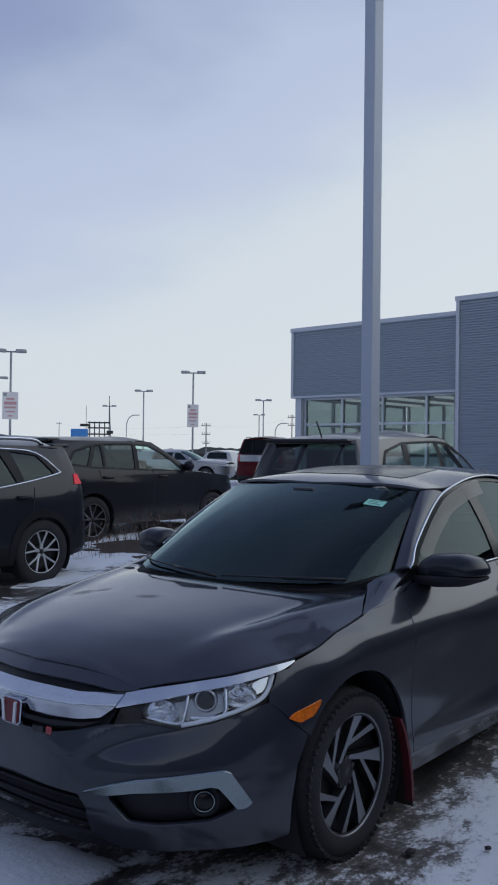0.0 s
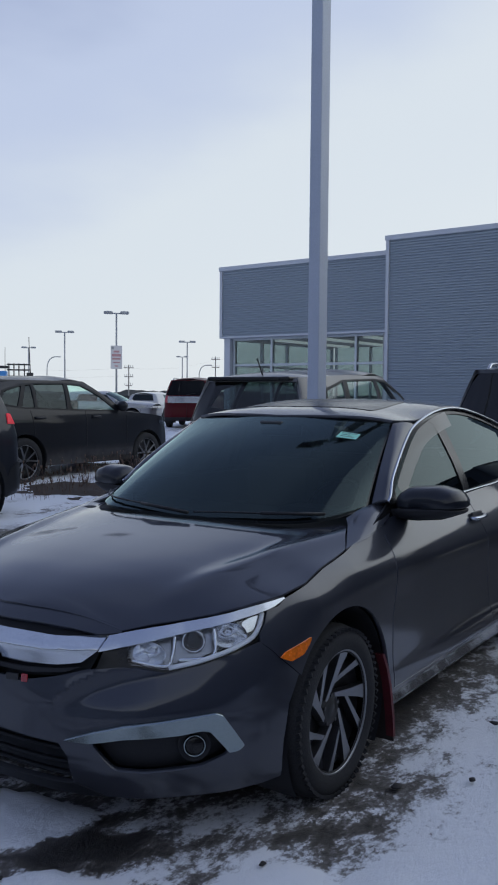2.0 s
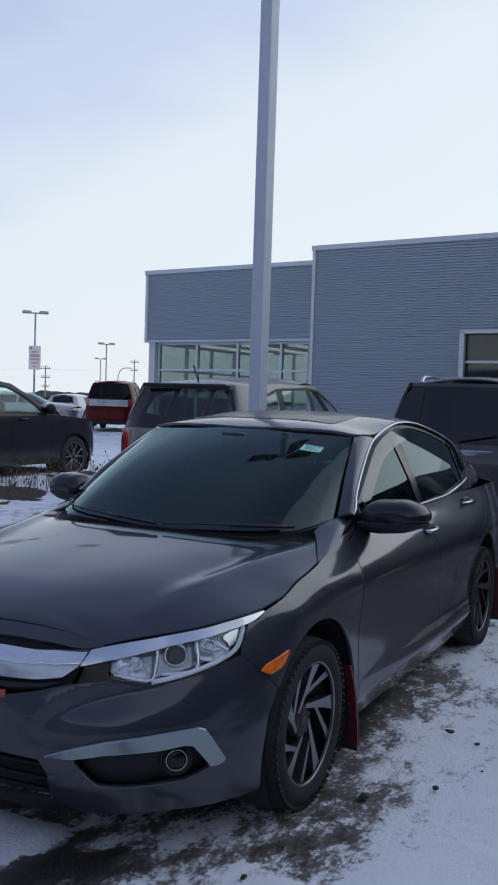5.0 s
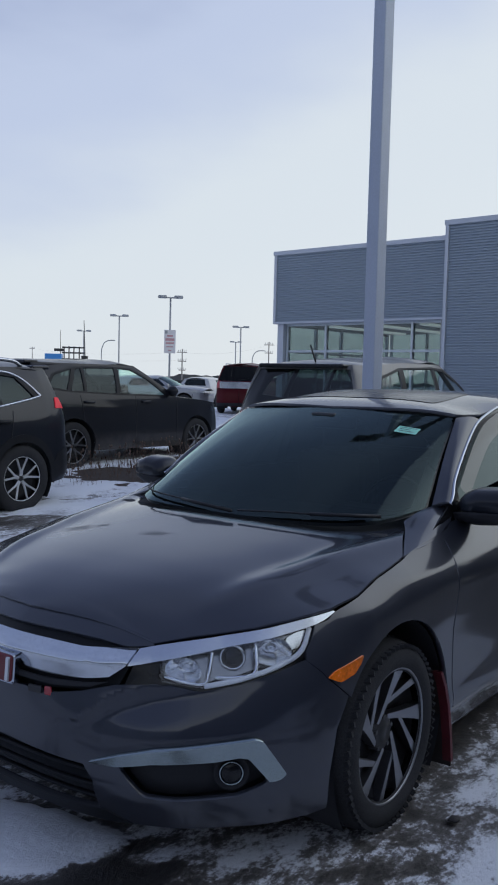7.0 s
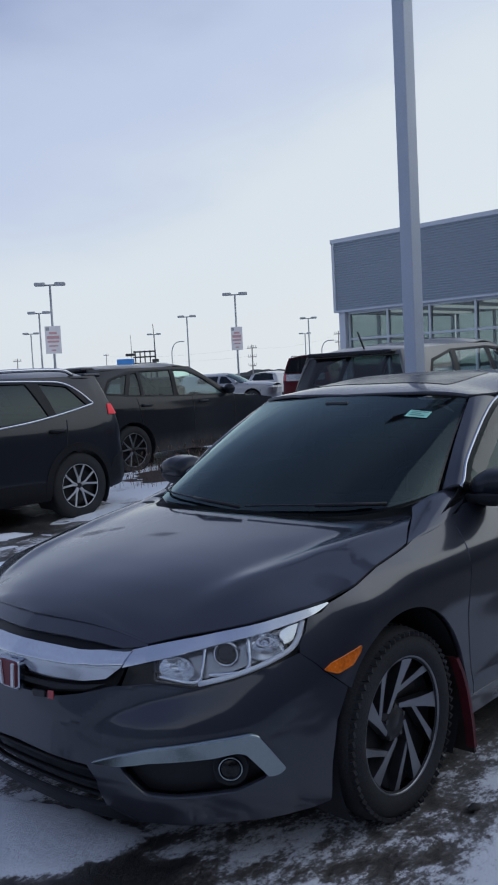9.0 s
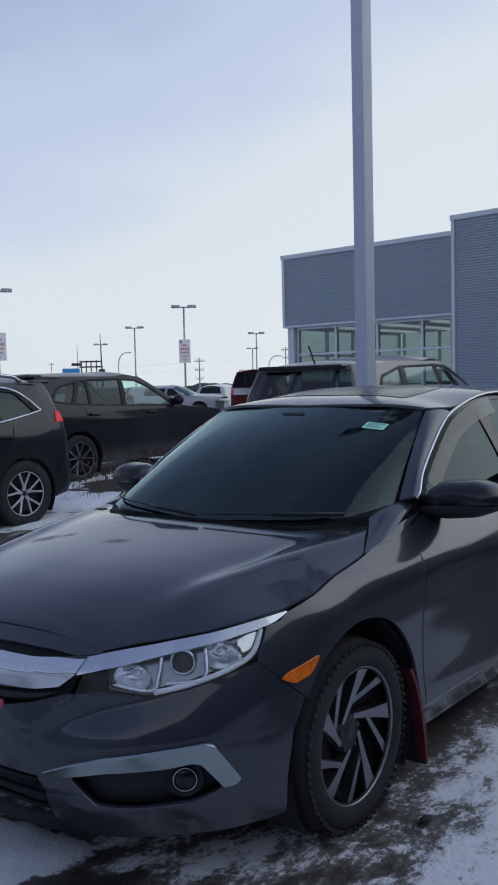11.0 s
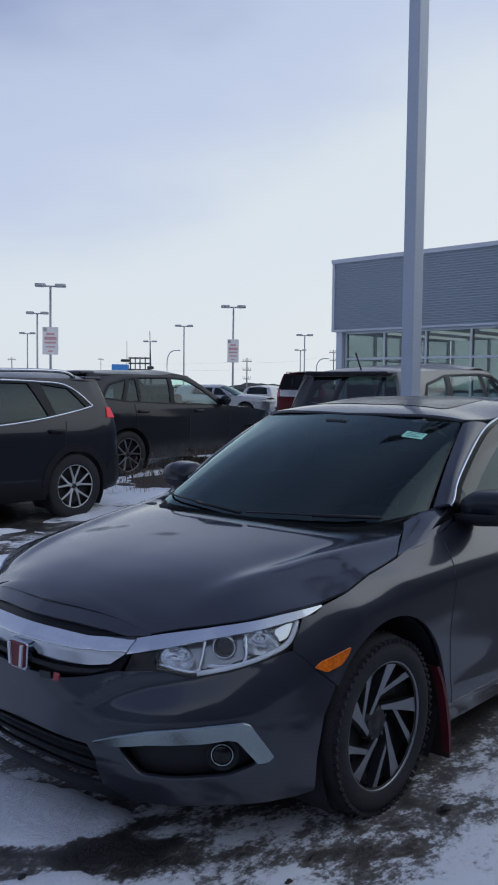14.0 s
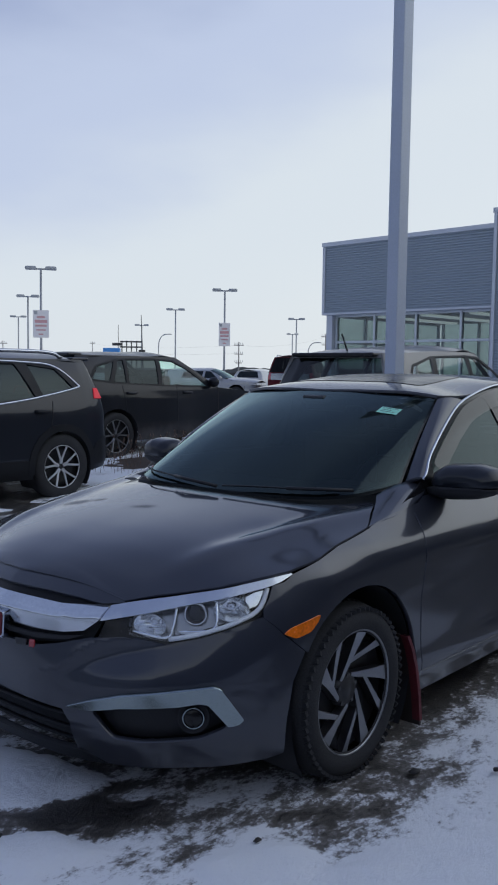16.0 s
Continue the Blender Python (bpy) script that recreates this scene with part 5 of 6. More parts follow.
# inner floor of the low intake
for k in range(3):
    q = [shell(s, .245 + .048 * k, -.045) for s in np.linspace(-.36, .36, 12)]
    tube("intake_bar", q, .011, CLAD_BLACK, sedan, flat=.6)


# ---- other vehicles ----
def vehicle(name, label, m, W, wb, H, paint, belt, tall, rear=.92, wheel_r=.35, rim=.235, style="ten", windows=(), rear_window=None, lights=(), surround=None, cladding=False, rails=False,
            spoiler=None, hood_z=1.06, arch=.41, tail_z=.28, dlo=None, ws_glass=None, rear_drop=0.0, glassy=None, front_glass=None, rear_glass=None, tumble=1.0, detail=True, category="suv"):
    """A tall car facing -y with its front axle at the origin. belt, tall: heights of the shoulder and of the roof's edge."""
    car = thing(name, m, label, category)
    hw = W / 2
    plan = [(0, -.90), (.45 * W / 1.86, -.87), (.72 * W / 1.86, -.74), (hw - .09, -.50), (hw - .03, -.15), (hw, .4), (hw, 1.4), (hw - .005, wb), (hw - .035, wb + rear * .5), (hw - .10, wb + rear * .82), (hw - .30, wb + rear * .96), (0, wb + rear)]
    zn = [.18, .30, .42, .60, .80, belt - .14, belt, belt + (tall - belt) * .35, belt + (tall - belt) * .7, tall]
    side = [.07, .025, .0, .0, .004, .010] + [d * tumble for d in (.045, .10, .17, .25)]
    tail = [.12, .04, .0, .0, .015, .03, .07, .16, .26, .34]
    nose = [.10, .04, .0, .0, .02, .08, .16, .25, .3, .35]
    sk = make_shell(plan, zn, [nose, nose, nose] + [side] * 6 + [[.5 * (a + b) for a, b in zip(side, tail)], tail, tail])
    plan_a = np.array(plan)
    arcl = np.r_[0, np.cumsum(np.hypot(*np.diff(plan_a, axis=0).T))]
    s_of = lambda y: float(np.interp(y, plan_a[3:9, 1], arcl[3:9]))
    E = sk.length - .008
    s_a, s_r = s_of(0), s_of(wb)
    top_line = [(E, tall - rear_drop), (s_of(wb + rear * .45), tall - rear_drop * .7), (s_of(wb - .5), tall - rear_drop * .15), (s_of(1.35), tall), (s_of(.55), hood_z + .03), (s_of(-.15), hood_z - .03), (arcl[3] - .25, hood_z - .10), (0, hood_z - .12)]
    outline = [(0, .26), (arcl[3], .26)] + arc(s_a, wheel_r + .005, arch, 192, -12, 18) + arc(s_r, wheel_r + .005, arch, 192, -12, 18) + [(E, tail_z)] + top_line
    wins = [[(s_of(y), z) for y, z in w] for w in windows]
    half_rear = None
    if rear_window:
        hwid, z0, z1 = rear_window
        half_rear = [(E, z0), (E, z1), (E - hwid * .86, z1), (E - hwid, z0)][::-1]
        outline = outline[:outline.index((E, tail_z)) + 1] + [(E, z0), (E - hwid, z0), (E - hwid * .86, z1), (E, z1)] + top_line
    pane_mat = glassy or GLASS_DARK
    for mir in (False, True):
        sg = -1 if mir else 1
        body = patch("body", sk, outline, paint, car, wins, step=.07, depth=.02, mirror=mir)
        for k_w, w in enumerate(wins):
            patch("window", lambda s, z: sk(s, z, -.012), w, front_glass if front_glass and not k_w else pane_mat, car, step=.12, depth=0, mirror=mir).visible_shadow = False
        if dlo:
            patch("window_surround", lambda s, z: sk(s, z, .004), [(s_of(y), z) for y, z in dlo], CLAD_BLACK, car, wins, step=.06, depth=.006, mirror=mir, label="black pillars and window frame")
        if surround:
            for w in surround:
                line = [sk(s_of(y), z, .004) for y, z in w]
                pts = spline(np.arange(len(line)), np.array(line))(np.linspace(0, len(line) - 1, 60))
                tube("window_trim", pts * (sg, 1, 1), .013, CHROME, car, "bright chrome window surround")
        # door gaps and handles
        for y0, y1 in ((.55, .55), (1.50, 1.50), (wb - .25, wb - .12)) if detail else ():
            tube("door_gap", [sk(s_of(y0 + (y1 - y0) * t), .36 + (belt - .38) * t, .0) * (sg, 1, 1) for t in np.linspace(0 if y0 < 2 else .45, 1, 8)], .006, BLACK, car)
        for y in (1.28, wb - .28) if detail else ():
            q = [sk(s_of(y + d), belt - .13, o) for d, o in ((-.10, 0), (-.07, .025), (.07, .028), (.10, 0))]
            tube("door_handle", [v * (sg, 1, 1) for v in q], .021, CLAD_BLACK if cladding else paint, car)
        if cladding:
            for cs, lim in ((s_a, 0), (s_r, 0)):
                ring = arc(cs, wheel_r + .005, arch + .075, 190, -10, 20) + arc(cs, wheel_r + .005, arch - .006, -10, 190, 20)
                patch("arch_cladding", lambda s, z: sk(s, z, .014), ring, CLAD_BLACK, car, step=.06, depth=.02, mirror=mir)
            patch("sill_cladding", lambda s, z: sk(s, z, .012), [(s_a + arch, .26), (s_r - arch, .26), (s_r - arch, .47), (s_a + arch, .50)], CLAD_BLACK, car, step=.12, depth=.02, mirror=mir)
            patch("bumper_cladding", lambda s, z: sk(s, z, .010), [(s_r + arch - .015, .33), (s_r + arch + .2, .5 * (.30 + tail_z)), (E, tail_z + .02), (E, .66), (s_r + arch + .22, .70), (s_r + arch + .09, .62), (s_r + arch + .03, .5)], CLAD_BLACK, car, step=.12, depth=.02, mirror=mir)
        else:
            patch("bumper_trim", lambda s, z: sk(s, z, .010), [(s_r + arch + .02, .30), (E, tail_z + .02), (E, tail_z + .15), (s_r + arch + .02, .42)], BLACK, car, step=.12, depth=.02, mirror=mir)
        for poly, lm in lights:
            patch("tail_light", lambda s, z: sk(s, z, .014), [(E + a, z) for a, z in poly], lm, car, step=.06, depth=.03, mirror=mir, label="red tail light")
        patch("headlight", lambda s, z: sk(s, z, .008), [(arcl[2] - .12, hood_z - .26), (arcl[3] + .15, hood_z - .20), (arcl[3] + .2, hood_z - .13), (arcl[2] - .1, hood_z - .17)], GLASS_LAMP, car, step=.06, depth=.02, mirror=mir)
        bm = bmesh.new()
        bmesh.ops.create_uvsphere(bm, u_segments=16, v_segments=10, radius=1)
        mp = sk(s_of(.72), belt + .04, .10) * (sg, 1, 1)
        bmesh.ops.transform(bm, matrix=Matrix.Translation(mp) @ Matrix.Diagonal((.11, .07, .085, 1)), verts=bm.verts)
        part("wing_mirror", bm, BLACK if cladding else paint, car, "", True)
        for cy in (0, wb):
            bm = lathe([(hw - .32, arch), (hw - .02, arch + .003)], 32)
            bmesh.ops.delete(bm, geom=[f for f in bm.faces if f.calc_center_median().z < -.2], context="FACES")
            bmesh.ops.transform(bm, matrix=Matrix.Translation((0, cy, wheel_r)) @ Matrix.Diagonal((sg, 1, 1, 1)), verts=bm.verts)
            part("wheel_housing", bm, BLACK, car, "", True)
            wheel(car, pose(sg * (hw - .125), cy, wheel_r, 0, 0, 0 if sg > 0 else 180), wheel_r, rim, .225, style, False)
        if rails:
            q = [sk(s_of(y), tall, .0) + np.array((-.06, 0, h)) for y, h in ((1.3, .01), (1.42, .065), (2.2, .085), (wb + .05, .075), (wb + .22, .015))]
            pts = spline(np.arange(5), np.array(q))(np.linspace(0, 4, 24))
            tube("roof_rail", pts * (sg, 1, 1), .022, CHROME_DULL, car, "satin roof rail")
    ys_top = [-.86, -.5, .1, .55, .95, 1.35, 2.0, wb, wb + rear * .45, wb + rear - .33]
    zt = spline(ys_top, [hood_z - .12, hood_z - .06, hood_z - .01, hood_z + .03, (hood_z + tall) / 2 + .04, tall, tall + .02, tall + .01 - rear_drop * .4, tall - .005 - rear_drop * .7, tall - .03 - rear_drop])
    xe = spline(ys_top, [hw - .30, hw - .15, hw - .07, hw - .10] + [hw - d * tumble for d in (.18, .25, .25, .25, .26, .32)])
    crown = (H - tall)

    def top_fn(u, y):
        u, y = np.asarray(u, float), np.asarray(y, float)
        a = u / .8
        return np.stack([a * xe(y), y, zt(y) + crown * (1 - a * a) - .02], -1)
    patch("hood", top_fn, both([(0, -.88), (.8, -.80), (.8, .50), (0, .42)]), paint, car, step=.1)
    patch("windscreen", top_fn, both([(0, .44), (.76, .54), (.72, 1.30), (0, 1.27)]), ws_glass or GLASS_WS, car, step=.1, depth=0).visible_shadow = False
    patch("roof", top_fn, both([(0, 1.28), (.8, 1.33), (.8, wb + rear - .36), (0, wb + rear - .30)]), paint, car, step=.1)
    patch("pillars", lambda u, y: top_fn(u, y) - np.array((0, 0, .01)), both([(.72, .50), (.80, .50), (.80, 1.36), (.70, 1.36)])[4:], paint, car, step=.1)
    patch("pillars", lambda u, y: top_fn(u, y) - np.array((0, 0, .01)), [(-.80, .50), (-.72, .50), (-.70, 1.36), (-.80, 1.36)], paint, car, step=.1)
    if rear_window:
        def rear_fn(u, z, off=-.008):
            p = sk(E - np.abs(u), z, off)
            return p * np.stack([-np.sign(u) + (np.asarray(u) == 0), np.ones_like(u), np.ones_like(u)], -1)
        hwid, z0, z1 = rear_window
        patch("rear_window", rear_fn, [(-hwid + .005, z0 + .004), (hwid - .005, z0 + .004), (hwid * .86, z1 - .004), (-hwid * .86, z1 - .004)], rear_glass or pane_mat, car, step=.08, depth=0, label="dark rear window").visible_shadow = False
        bm = bmesh.new()
        rod(bm, rear_fn(np.array(-.02), np.array(z0 + .03), .012), rear_fn(np.array(.34), np.array(z0 + .10), .012), .012, .008, 6)
        part("rear_wiper", bm, BLACK, car)
        if spoiler:
            part("spoiler", boxes([((0, wb + rear - .34, tall + .005 - rear_drop), (1.20, .26, .05))], .022), spoiler, car)
    part("interior", boxes([((0, 1.5, .55), (W - .35, 2.6, .3)), ((-.38, 1.45, .95), (.5, .18, .65)), ((.38, 1.45, .95), (.5, .18, .65)), ((0, wb - .15, .9), (1.25, .18, .6)), ((0, .62, .92), (W - .4, .3, .2))], .05), INTERIOR, car)
    return car


def turned(x, y, z, front_y=True):
    """A pose for a car that faces -y, or +y when front_y."""
    return pose(x, y, z, 0, 0, 180 if front_y else 0)


# dark four-wheel-drive beside the snow bank
jw, jwb = 1.86, 2.70
vehicle("black_suv", "black suv with chrome window surround and silver wheels", turned(-5.52 - jw / 2, 3.57 - jwb, .0, False), jw, jwb, 1.70, PAINT_BLACK, 1.14, 1.60, rear=.84, wheel_r=.375, rim=.245, style="five", tail_z=.46,
        dlo=[(.68, 1.075), (1.5, 1.072), (2.2, 1.138), (2.93, 1.262), (2.96, 1.32), (2.72, 1.510), (2.3, 1.558), (1.5, 1.575), (1.22, 1.567), (1.02, 1.40)],
        windows=([(.75, 1.10), (1.30, 1.08), (1.42, 1.55), (1.26, 1.555), (1.05, 1.38)], [(1.50, 1.09), (2.36, 1.17), (2.18, 1.54), (1.55, 1.55)], [(2.46, 1.19), (2.92, 1.275), (2.72, 1.49), (2.34, 1.535)]),
        rear_window=(.62, 1.22, 1.55), lights=[([(-1.03, 1.15), (-.72, 1.145), (-.74, 1.255), (-1.0, 1.27)], RED_LENS)],
        surround=[[(.70, 1.07), (1.5, 1.075), (2.2, 1.14), (2.93, 1.265), (2.98, 1.32), (2.72, 1.515), (2.3, 1.56), (1.5, 1.578), (1.25, 1.57)]], cladding=True, rails=True, spoiler=PAINT_BLACK)
bill = part("price_paper", boxes([((0, 0, 0), (.004, .075, .095))]), SIGN)
bill.matrix_world = pose(-5.585, 2.47, 1.255, 0, -18, 0)
tagged(bill, "white paper sheet inside the suv's rear door window", "paper")

# dusty crossover behind the island
vehicle("crossover", "dusty black crossover with mud along the sills", turned(-7.5 - .93, 8.86, .13), 1.86, 2.77, 1.645, PAINT_DUSTY, 1.14, 1.575, rear=.88, wheel_r=.36, rim=.25, style="five_dark", tail_z=.40,
        windows=([(.80, 1.115), (1.81, 1.135), (1.73, 1.520), (1.45, 1.505), (1.14, 1.36)], [(1.89, 1.138), (2.50, 1.16), (2.45, 1.515), (1.81, 1.525)], [(2.55, 1.165), (2.80, 1.175), (2.62, 1.495), (2.51, 1.508)], [(2.87, 1.185), (3.19, 1.225), (3.05, 1.40), (2.70, 1.488)]),
        dlo=[(.70, 1.09), (1.8, 1.115), (2.8, 1.155), (3.205, 1.20), (3.21, 1.27), (3.08, 1.425), (2.65, 1.53), (1.9, 1.55), (1.45, 1.532), (1.1, 1.38)],
        rear_window=(.62, 1.17, 1.52), lights=[([(-1.1, .98), (-.70, .98), (-.70, 1.12), (-1.05, 1.12)], RED_DIM)], glassy=glass("dusty_tinted_glass", (.10, .115, .115), (.60, .70, .72)), front_glass=glass("greenish_glass", (.74, .98, .90)), ws_glass=glass("clear_windscreen", (.88, .97, .94)), spoiler=PAINT_DUSTY)

# beige-grey wagon right behind the pole
vehicle("beige_suv", "beige-grey suv with dark rear window and roof aerial", turned(-3.60, 9.72, .05), 1.92, 2.97, 1.80, PAINT_TAN, 1.18, 1.735, rear=.90, wheel_r=.35, rim=.23, style="ten", tail_z=.34, rear_drop=.085,
        windows=([(.62, 1.20), (1.62, 1.22), (1.58, 1.665), (1.32, 1.65), (.98, 1.46)], [(1.70, 1.22), (2.60, 1.24), (2.50, 1.645), (1.66, 1.67)], [(2.70, 1.25), (3.22, 1.30), (3.08, 1.52), (2.62, 1.63)]),
        dlo=[(.52, 1.17), (1.65, 1.19), (2.7, 1.22), (3.27, 1.27), (3.25, 1.36), (3.10, 1.55), (2.62, 1.66), (1.65, 1.695), (1.30, 1.68), (.94, 1.48)],
        rear_window=(.90, 1.12, 1.62), lights=[([(-1.06, .78), (-.64, .78), (-.68, 1.08), (-1.08, 1.14)], RED_DIM)], glassy=glass("pale_car_glass", (.84, .90, .88)), rear_glass=glass("beige_rear_glass", (.15, .20, .20)), ws_glass=glass("clear_windscreen", (.84, .90, .88)), spoiler=GLOSS_BLACK)
aer = tube("roof_aerial", [(-3.53, 6.32, 1.745), (-3.54, 6.30, 1.80), (-3.585, 6.27, 1.96)], .010, BLACK, None)
tagged(aer, "short black whip aerial on the beige suv roof", "aerial")

# large dark suv at the end of the row
dark = vehicle("dark_suv", "large black suv with roof rails and tinted windows", turned(-.20, 9.95, .0), 2.04, 2.90, 1.90, material("charcoal_paint", (.026, .028, .033), .4, .1, 500, .1, stain=1.5, coat=.6, coat_rough=.07), 1.16, 1.80, rear=.98, wheel_r=.37, rim=.25, style="ten",
        windows=([(.78, 1.14), (1.52, 1.16), (1.48, 1.60), (1.22, 1.58)], [(1.60, 1.16), (2.50, 1.17), (2.44, 1.60), (1.56, 1.61)], [(2.60, 1.18), (3.25, 1.22), (3.1, 1.55), (2.54, 1.60)]),
        rear_window=(.97, 1.16, 1.76), lights=[([(-1.05, .80), (-.84, .80), (-.86, 1.25), (-1.03, 1.22)], RED_DIM)], glassy=glass("black_tinted_glass", (.012, .013, .015)), rails=True, tumble=1.15)
part("tailgate_strip", boxes([((0, 2.90 + .98 - .05, 1.07), (.95, .03, .06))], .01), CHROME_DULL, dark, "pale strip on the tailgate")

# red pickup-like suv further off, and far cars
red = vehicle("red_suv", "dark red suv with a broad silver tailgate band", pose(-20.5, 28.0, .2, 0, 0, 208), 2.0, 3.0, 2.0, PAINT_RED, 1.30, 1.88, rear=1.05, wheel_r=.40, rim=.26, windows=([(.9, 1.3), (1.6, 1.3), (1.6, 1.8), (1.3, 1.8)], [(1.7, 1.3), (2.6, 1.3), (2.6, 1.8), (1.7, 1.8)], [(2.7, 1.3), (3.4, 1.32), (3.3, 1.72), (2.7, 1.8)]),
              rear_window=(.93, 1.28, 1.86), lights=[([(-.95, 1.0), (-.78, 1.0), (-.78, 1.28), (-.93, 1.28)], RED_DIM)], hood_z=1.15, rails=True, detail=False, glassy=glass("black_tinted_glass", (.012, .013, .015), .35))
part("tailgate_band", boxes([((0, 3.0 + 1.05 + .00, 1.12), (1.50, .06, .26))], .01), CHROME_DULL, red, "silver band across the tailgate")
for i, (px, py, turn, pm, nm, lab) in enumerate(((-22.7, 26.4, 110, PAINT_SILVER, "silver_car", "silver car parked far across the yard"), (-26.2, 32.6, 200, PAINT_WHITE, "white_car", "white car parked far across the yard"),
                                                 (-31.5, 31.0, 180, PAINT_BLACK, "far_dark_car", "dark car parked far across the yard"), (-20.5, 12.0, 0, PAINT_DUSTY, "far_dark_suv", "dark suv roof beyond the black suv"))):
    sedanlike = i < 3
    vehicle(nm, lab, pose(px, py, .2, 0, 0, turn), 1.82, 2.7, 1.44 if sedanlike else 1.80, pm, .98, 1.33 if sedanlike else 1.70, rear=.95, wheel_r=.33, rim=.22,
            windows=([(.85, .99), (1.5, .99), (1.5, 1.30), (1.25, 1.29)], [(1.6, .99), (2.6, 1.01), (2.5, 1.30), (1.6, 1.31)]), rear_window=(.62, 1.02, 1.32), hood_z=.95, detail=False, category="car")

# next vehicle of the row, mirrored in the sedan's doors and side windows
vehicle("dark_blue_suv", "dark blue suv parked in the same row", turned(2.72, 9.70, .0), 1.9, 2.80, 2.02, material("dark_blue_paint", (.012, .015, .025), .4, 0, 500, .1, coat=.6), 1.22, 1.90, rear=.95, wheel_r=.36, rim=.24,
        windows=([(.85, 1.22), (1.5, 1.22), (1.5, 1.76), (1.25, 1.74)], [(1.6, 1.22), (2.6, 1.24), (2.5, 1.76), (1.6, 1.78)]), rear_window=(.72, 1.25, 1.80))


# ---- lamps, signs, poles, distance ----
def lamp_post(x, y, h=6.75, turn=0.0, sign=None, r=.075, heads=2):
    post = thing("yard_lamp", pose(x, y, gz(x, y), 0, 0, turn), "grey yard lamp post with twin flat heads" + (" and a notice board" if sign else ""), "lamp post", "yard lamps")
    bm = bmesh.new()
    rod(bm, (0, 0, 0), (0, 0, h), r, r * .8, 10)
    part("shaft", bm, LAMP_GREY, post, "", True)
    bm = bmesh.new()
    rod(bm, (-.30, 0, h - .03), (.30, 0, h - .03), .045, None, 8)
    part("arm", bm, LAMP_GREY, post, "", True)
    for sx in (-1, 1)[:heads]:
        part("lamp_head", boxes([((sx * .54, 0, h + .02), (.60, .34, .20))], .07), LAMP_GREY, post, "", True)
    if sign:
        w, z0, z1, t = sign
        board = part("notice_board", boxes([((0, -.10, (z0 + z1) / 2), (w, .03, z1 - z0))], .008), SIGN, post, "white notice board with red lines")
        hgt = z1 - z0
        for k, (rw, rh, mm) in enumerate(((.22, .12, LAMP_GREY), (.50, .08, SIGN_RED), (.78, .11, SIGN_RED), (.72, .07, SIGN_RED), (.60, .05, SIGN_RED), (.30, .05, SIGN_RED))):
            zz = z1 - hgt * (.10 + .155 * k)
            part("print_bar", boxes([((-w * .33 if k == 0 else 0, -.119, zz), (w * rw, .008, hgt * rh))]), mm, board)
    return post


LT = 42      # the heads stand across the view
lamp_post(-37.7, 41.6, 6.72, LT, (.76, 3.0, 4.55, 0))
lamp_post(-37.8, 26.8, 6.75, LT + 8, (.85, 3.0, 4.5, 0))
lamp_post(-55.3, 54.3, 6.85, LT)
lamp_post(-46.1 * 1.12, 60.3 * 1.12, 6.6, LT)
lamp_post(-53.4, 37.0, 6.70, LT + 6)
lamp_post(-76.0, 51.8, 6.70, LT + 6)
lamp_post(-74.7, 96.5, 6.70, LT, r=.09)
lamp_post(-76.6, 69.6, 6.70, LT, r=.09)


def street_lamp(x, y, h, turn):
    post = thing("street_lamp", pose(x, y, gz(x, y), 0, 0, turn), "curved grey street lamp beyond the yard", "street lamp", "street lamps")
    pts = [(0, 0, 0), (0, 0, h * .72), (.08, 0, h * .86), (.3, 0, h * .95), (.6, 0, h * .99), (.9, 0, h)]
    tube("mast", spline(np.arange(6), np.array(pts))(np.linspace(0, 5, 24)), .05, LAMP_GREY, post)
    part("lamp_head", boxes([((1.1, 0, h), (.45, .18, .10))], .04), LAMP_GREY, post)


street_lamp(-69.2, 39.0, 5.6, 50)
street_lamp(-63.0, 59.5, 5.0, 50)
street_lamp(-52.2, 70.3, 4.4, 50)


def utility_pole(x, y, h, turn, arms=2):
    post = thing("utility_pole", pose(x, y, gz(x, y), 0, 0, turn), "wooden power line pole with cross arms", "utility pole", "utility poles")
    bm = bmesh.new()
    rod(bm, (0, 0, 0), (0, 0, h), .10, .065, 8)
    part("mast", bm, WOOD, post, "", True)
    for k in range(arms):
        part("cross_arm", boxes([((0, -.15, h - .4 - k * 1.1), (1.25 - .2 * k, .09, .10))], .01), WOOD, post)
        for sx in (-.48, -.22, .22, .48):
            part("insulator", rod(bmesh.new(), (sx, -.15, h - .32 - k * 1.1), (sx, -.15, h - .08 - k * 1.1), .045, .03, 6), LAMP_GREY, post)
    return post


utility_pole(-70.5, 80.3, 5.0, 40, 3)
utility_pole(-116.2, 76.8, 5.6, 55, 1)
utility_pole(-153.4, 124.9, 7.6, 45, 1)
utility_pole(-68.2, 95.5, 6.6, 35, 2)
wire = bmesh.new()
for a, b, z0, z1 in (((-153.4, 124.9), (-70.5, 80.3), 7.3, 4.8), ((-70.5, 80.3), (-68.2, 95.5), 4.8, 6.4), ((-153.4, 124.9), (-70.5, 80.3), 6.2, 3.8), ((-68.2, 95.5), (-20, 150), 6.4, 8)):
    for i in range(8):
        p = [(a[0] + (b[0] - a[0]) * t, a[1] + (b[1] - a[1]) * t, z0 + (z1 - z0) * t - 1.2 * 4 * t * (1 - t) * .5) for t in (i / 8, (i + 1) / 8)]
        rod(wire, p[0], p[1], .005, None, 4)
tagged(part("power_lines", wire, WOOD), "thin dark overhead power lines", "cable", kind="stuff")

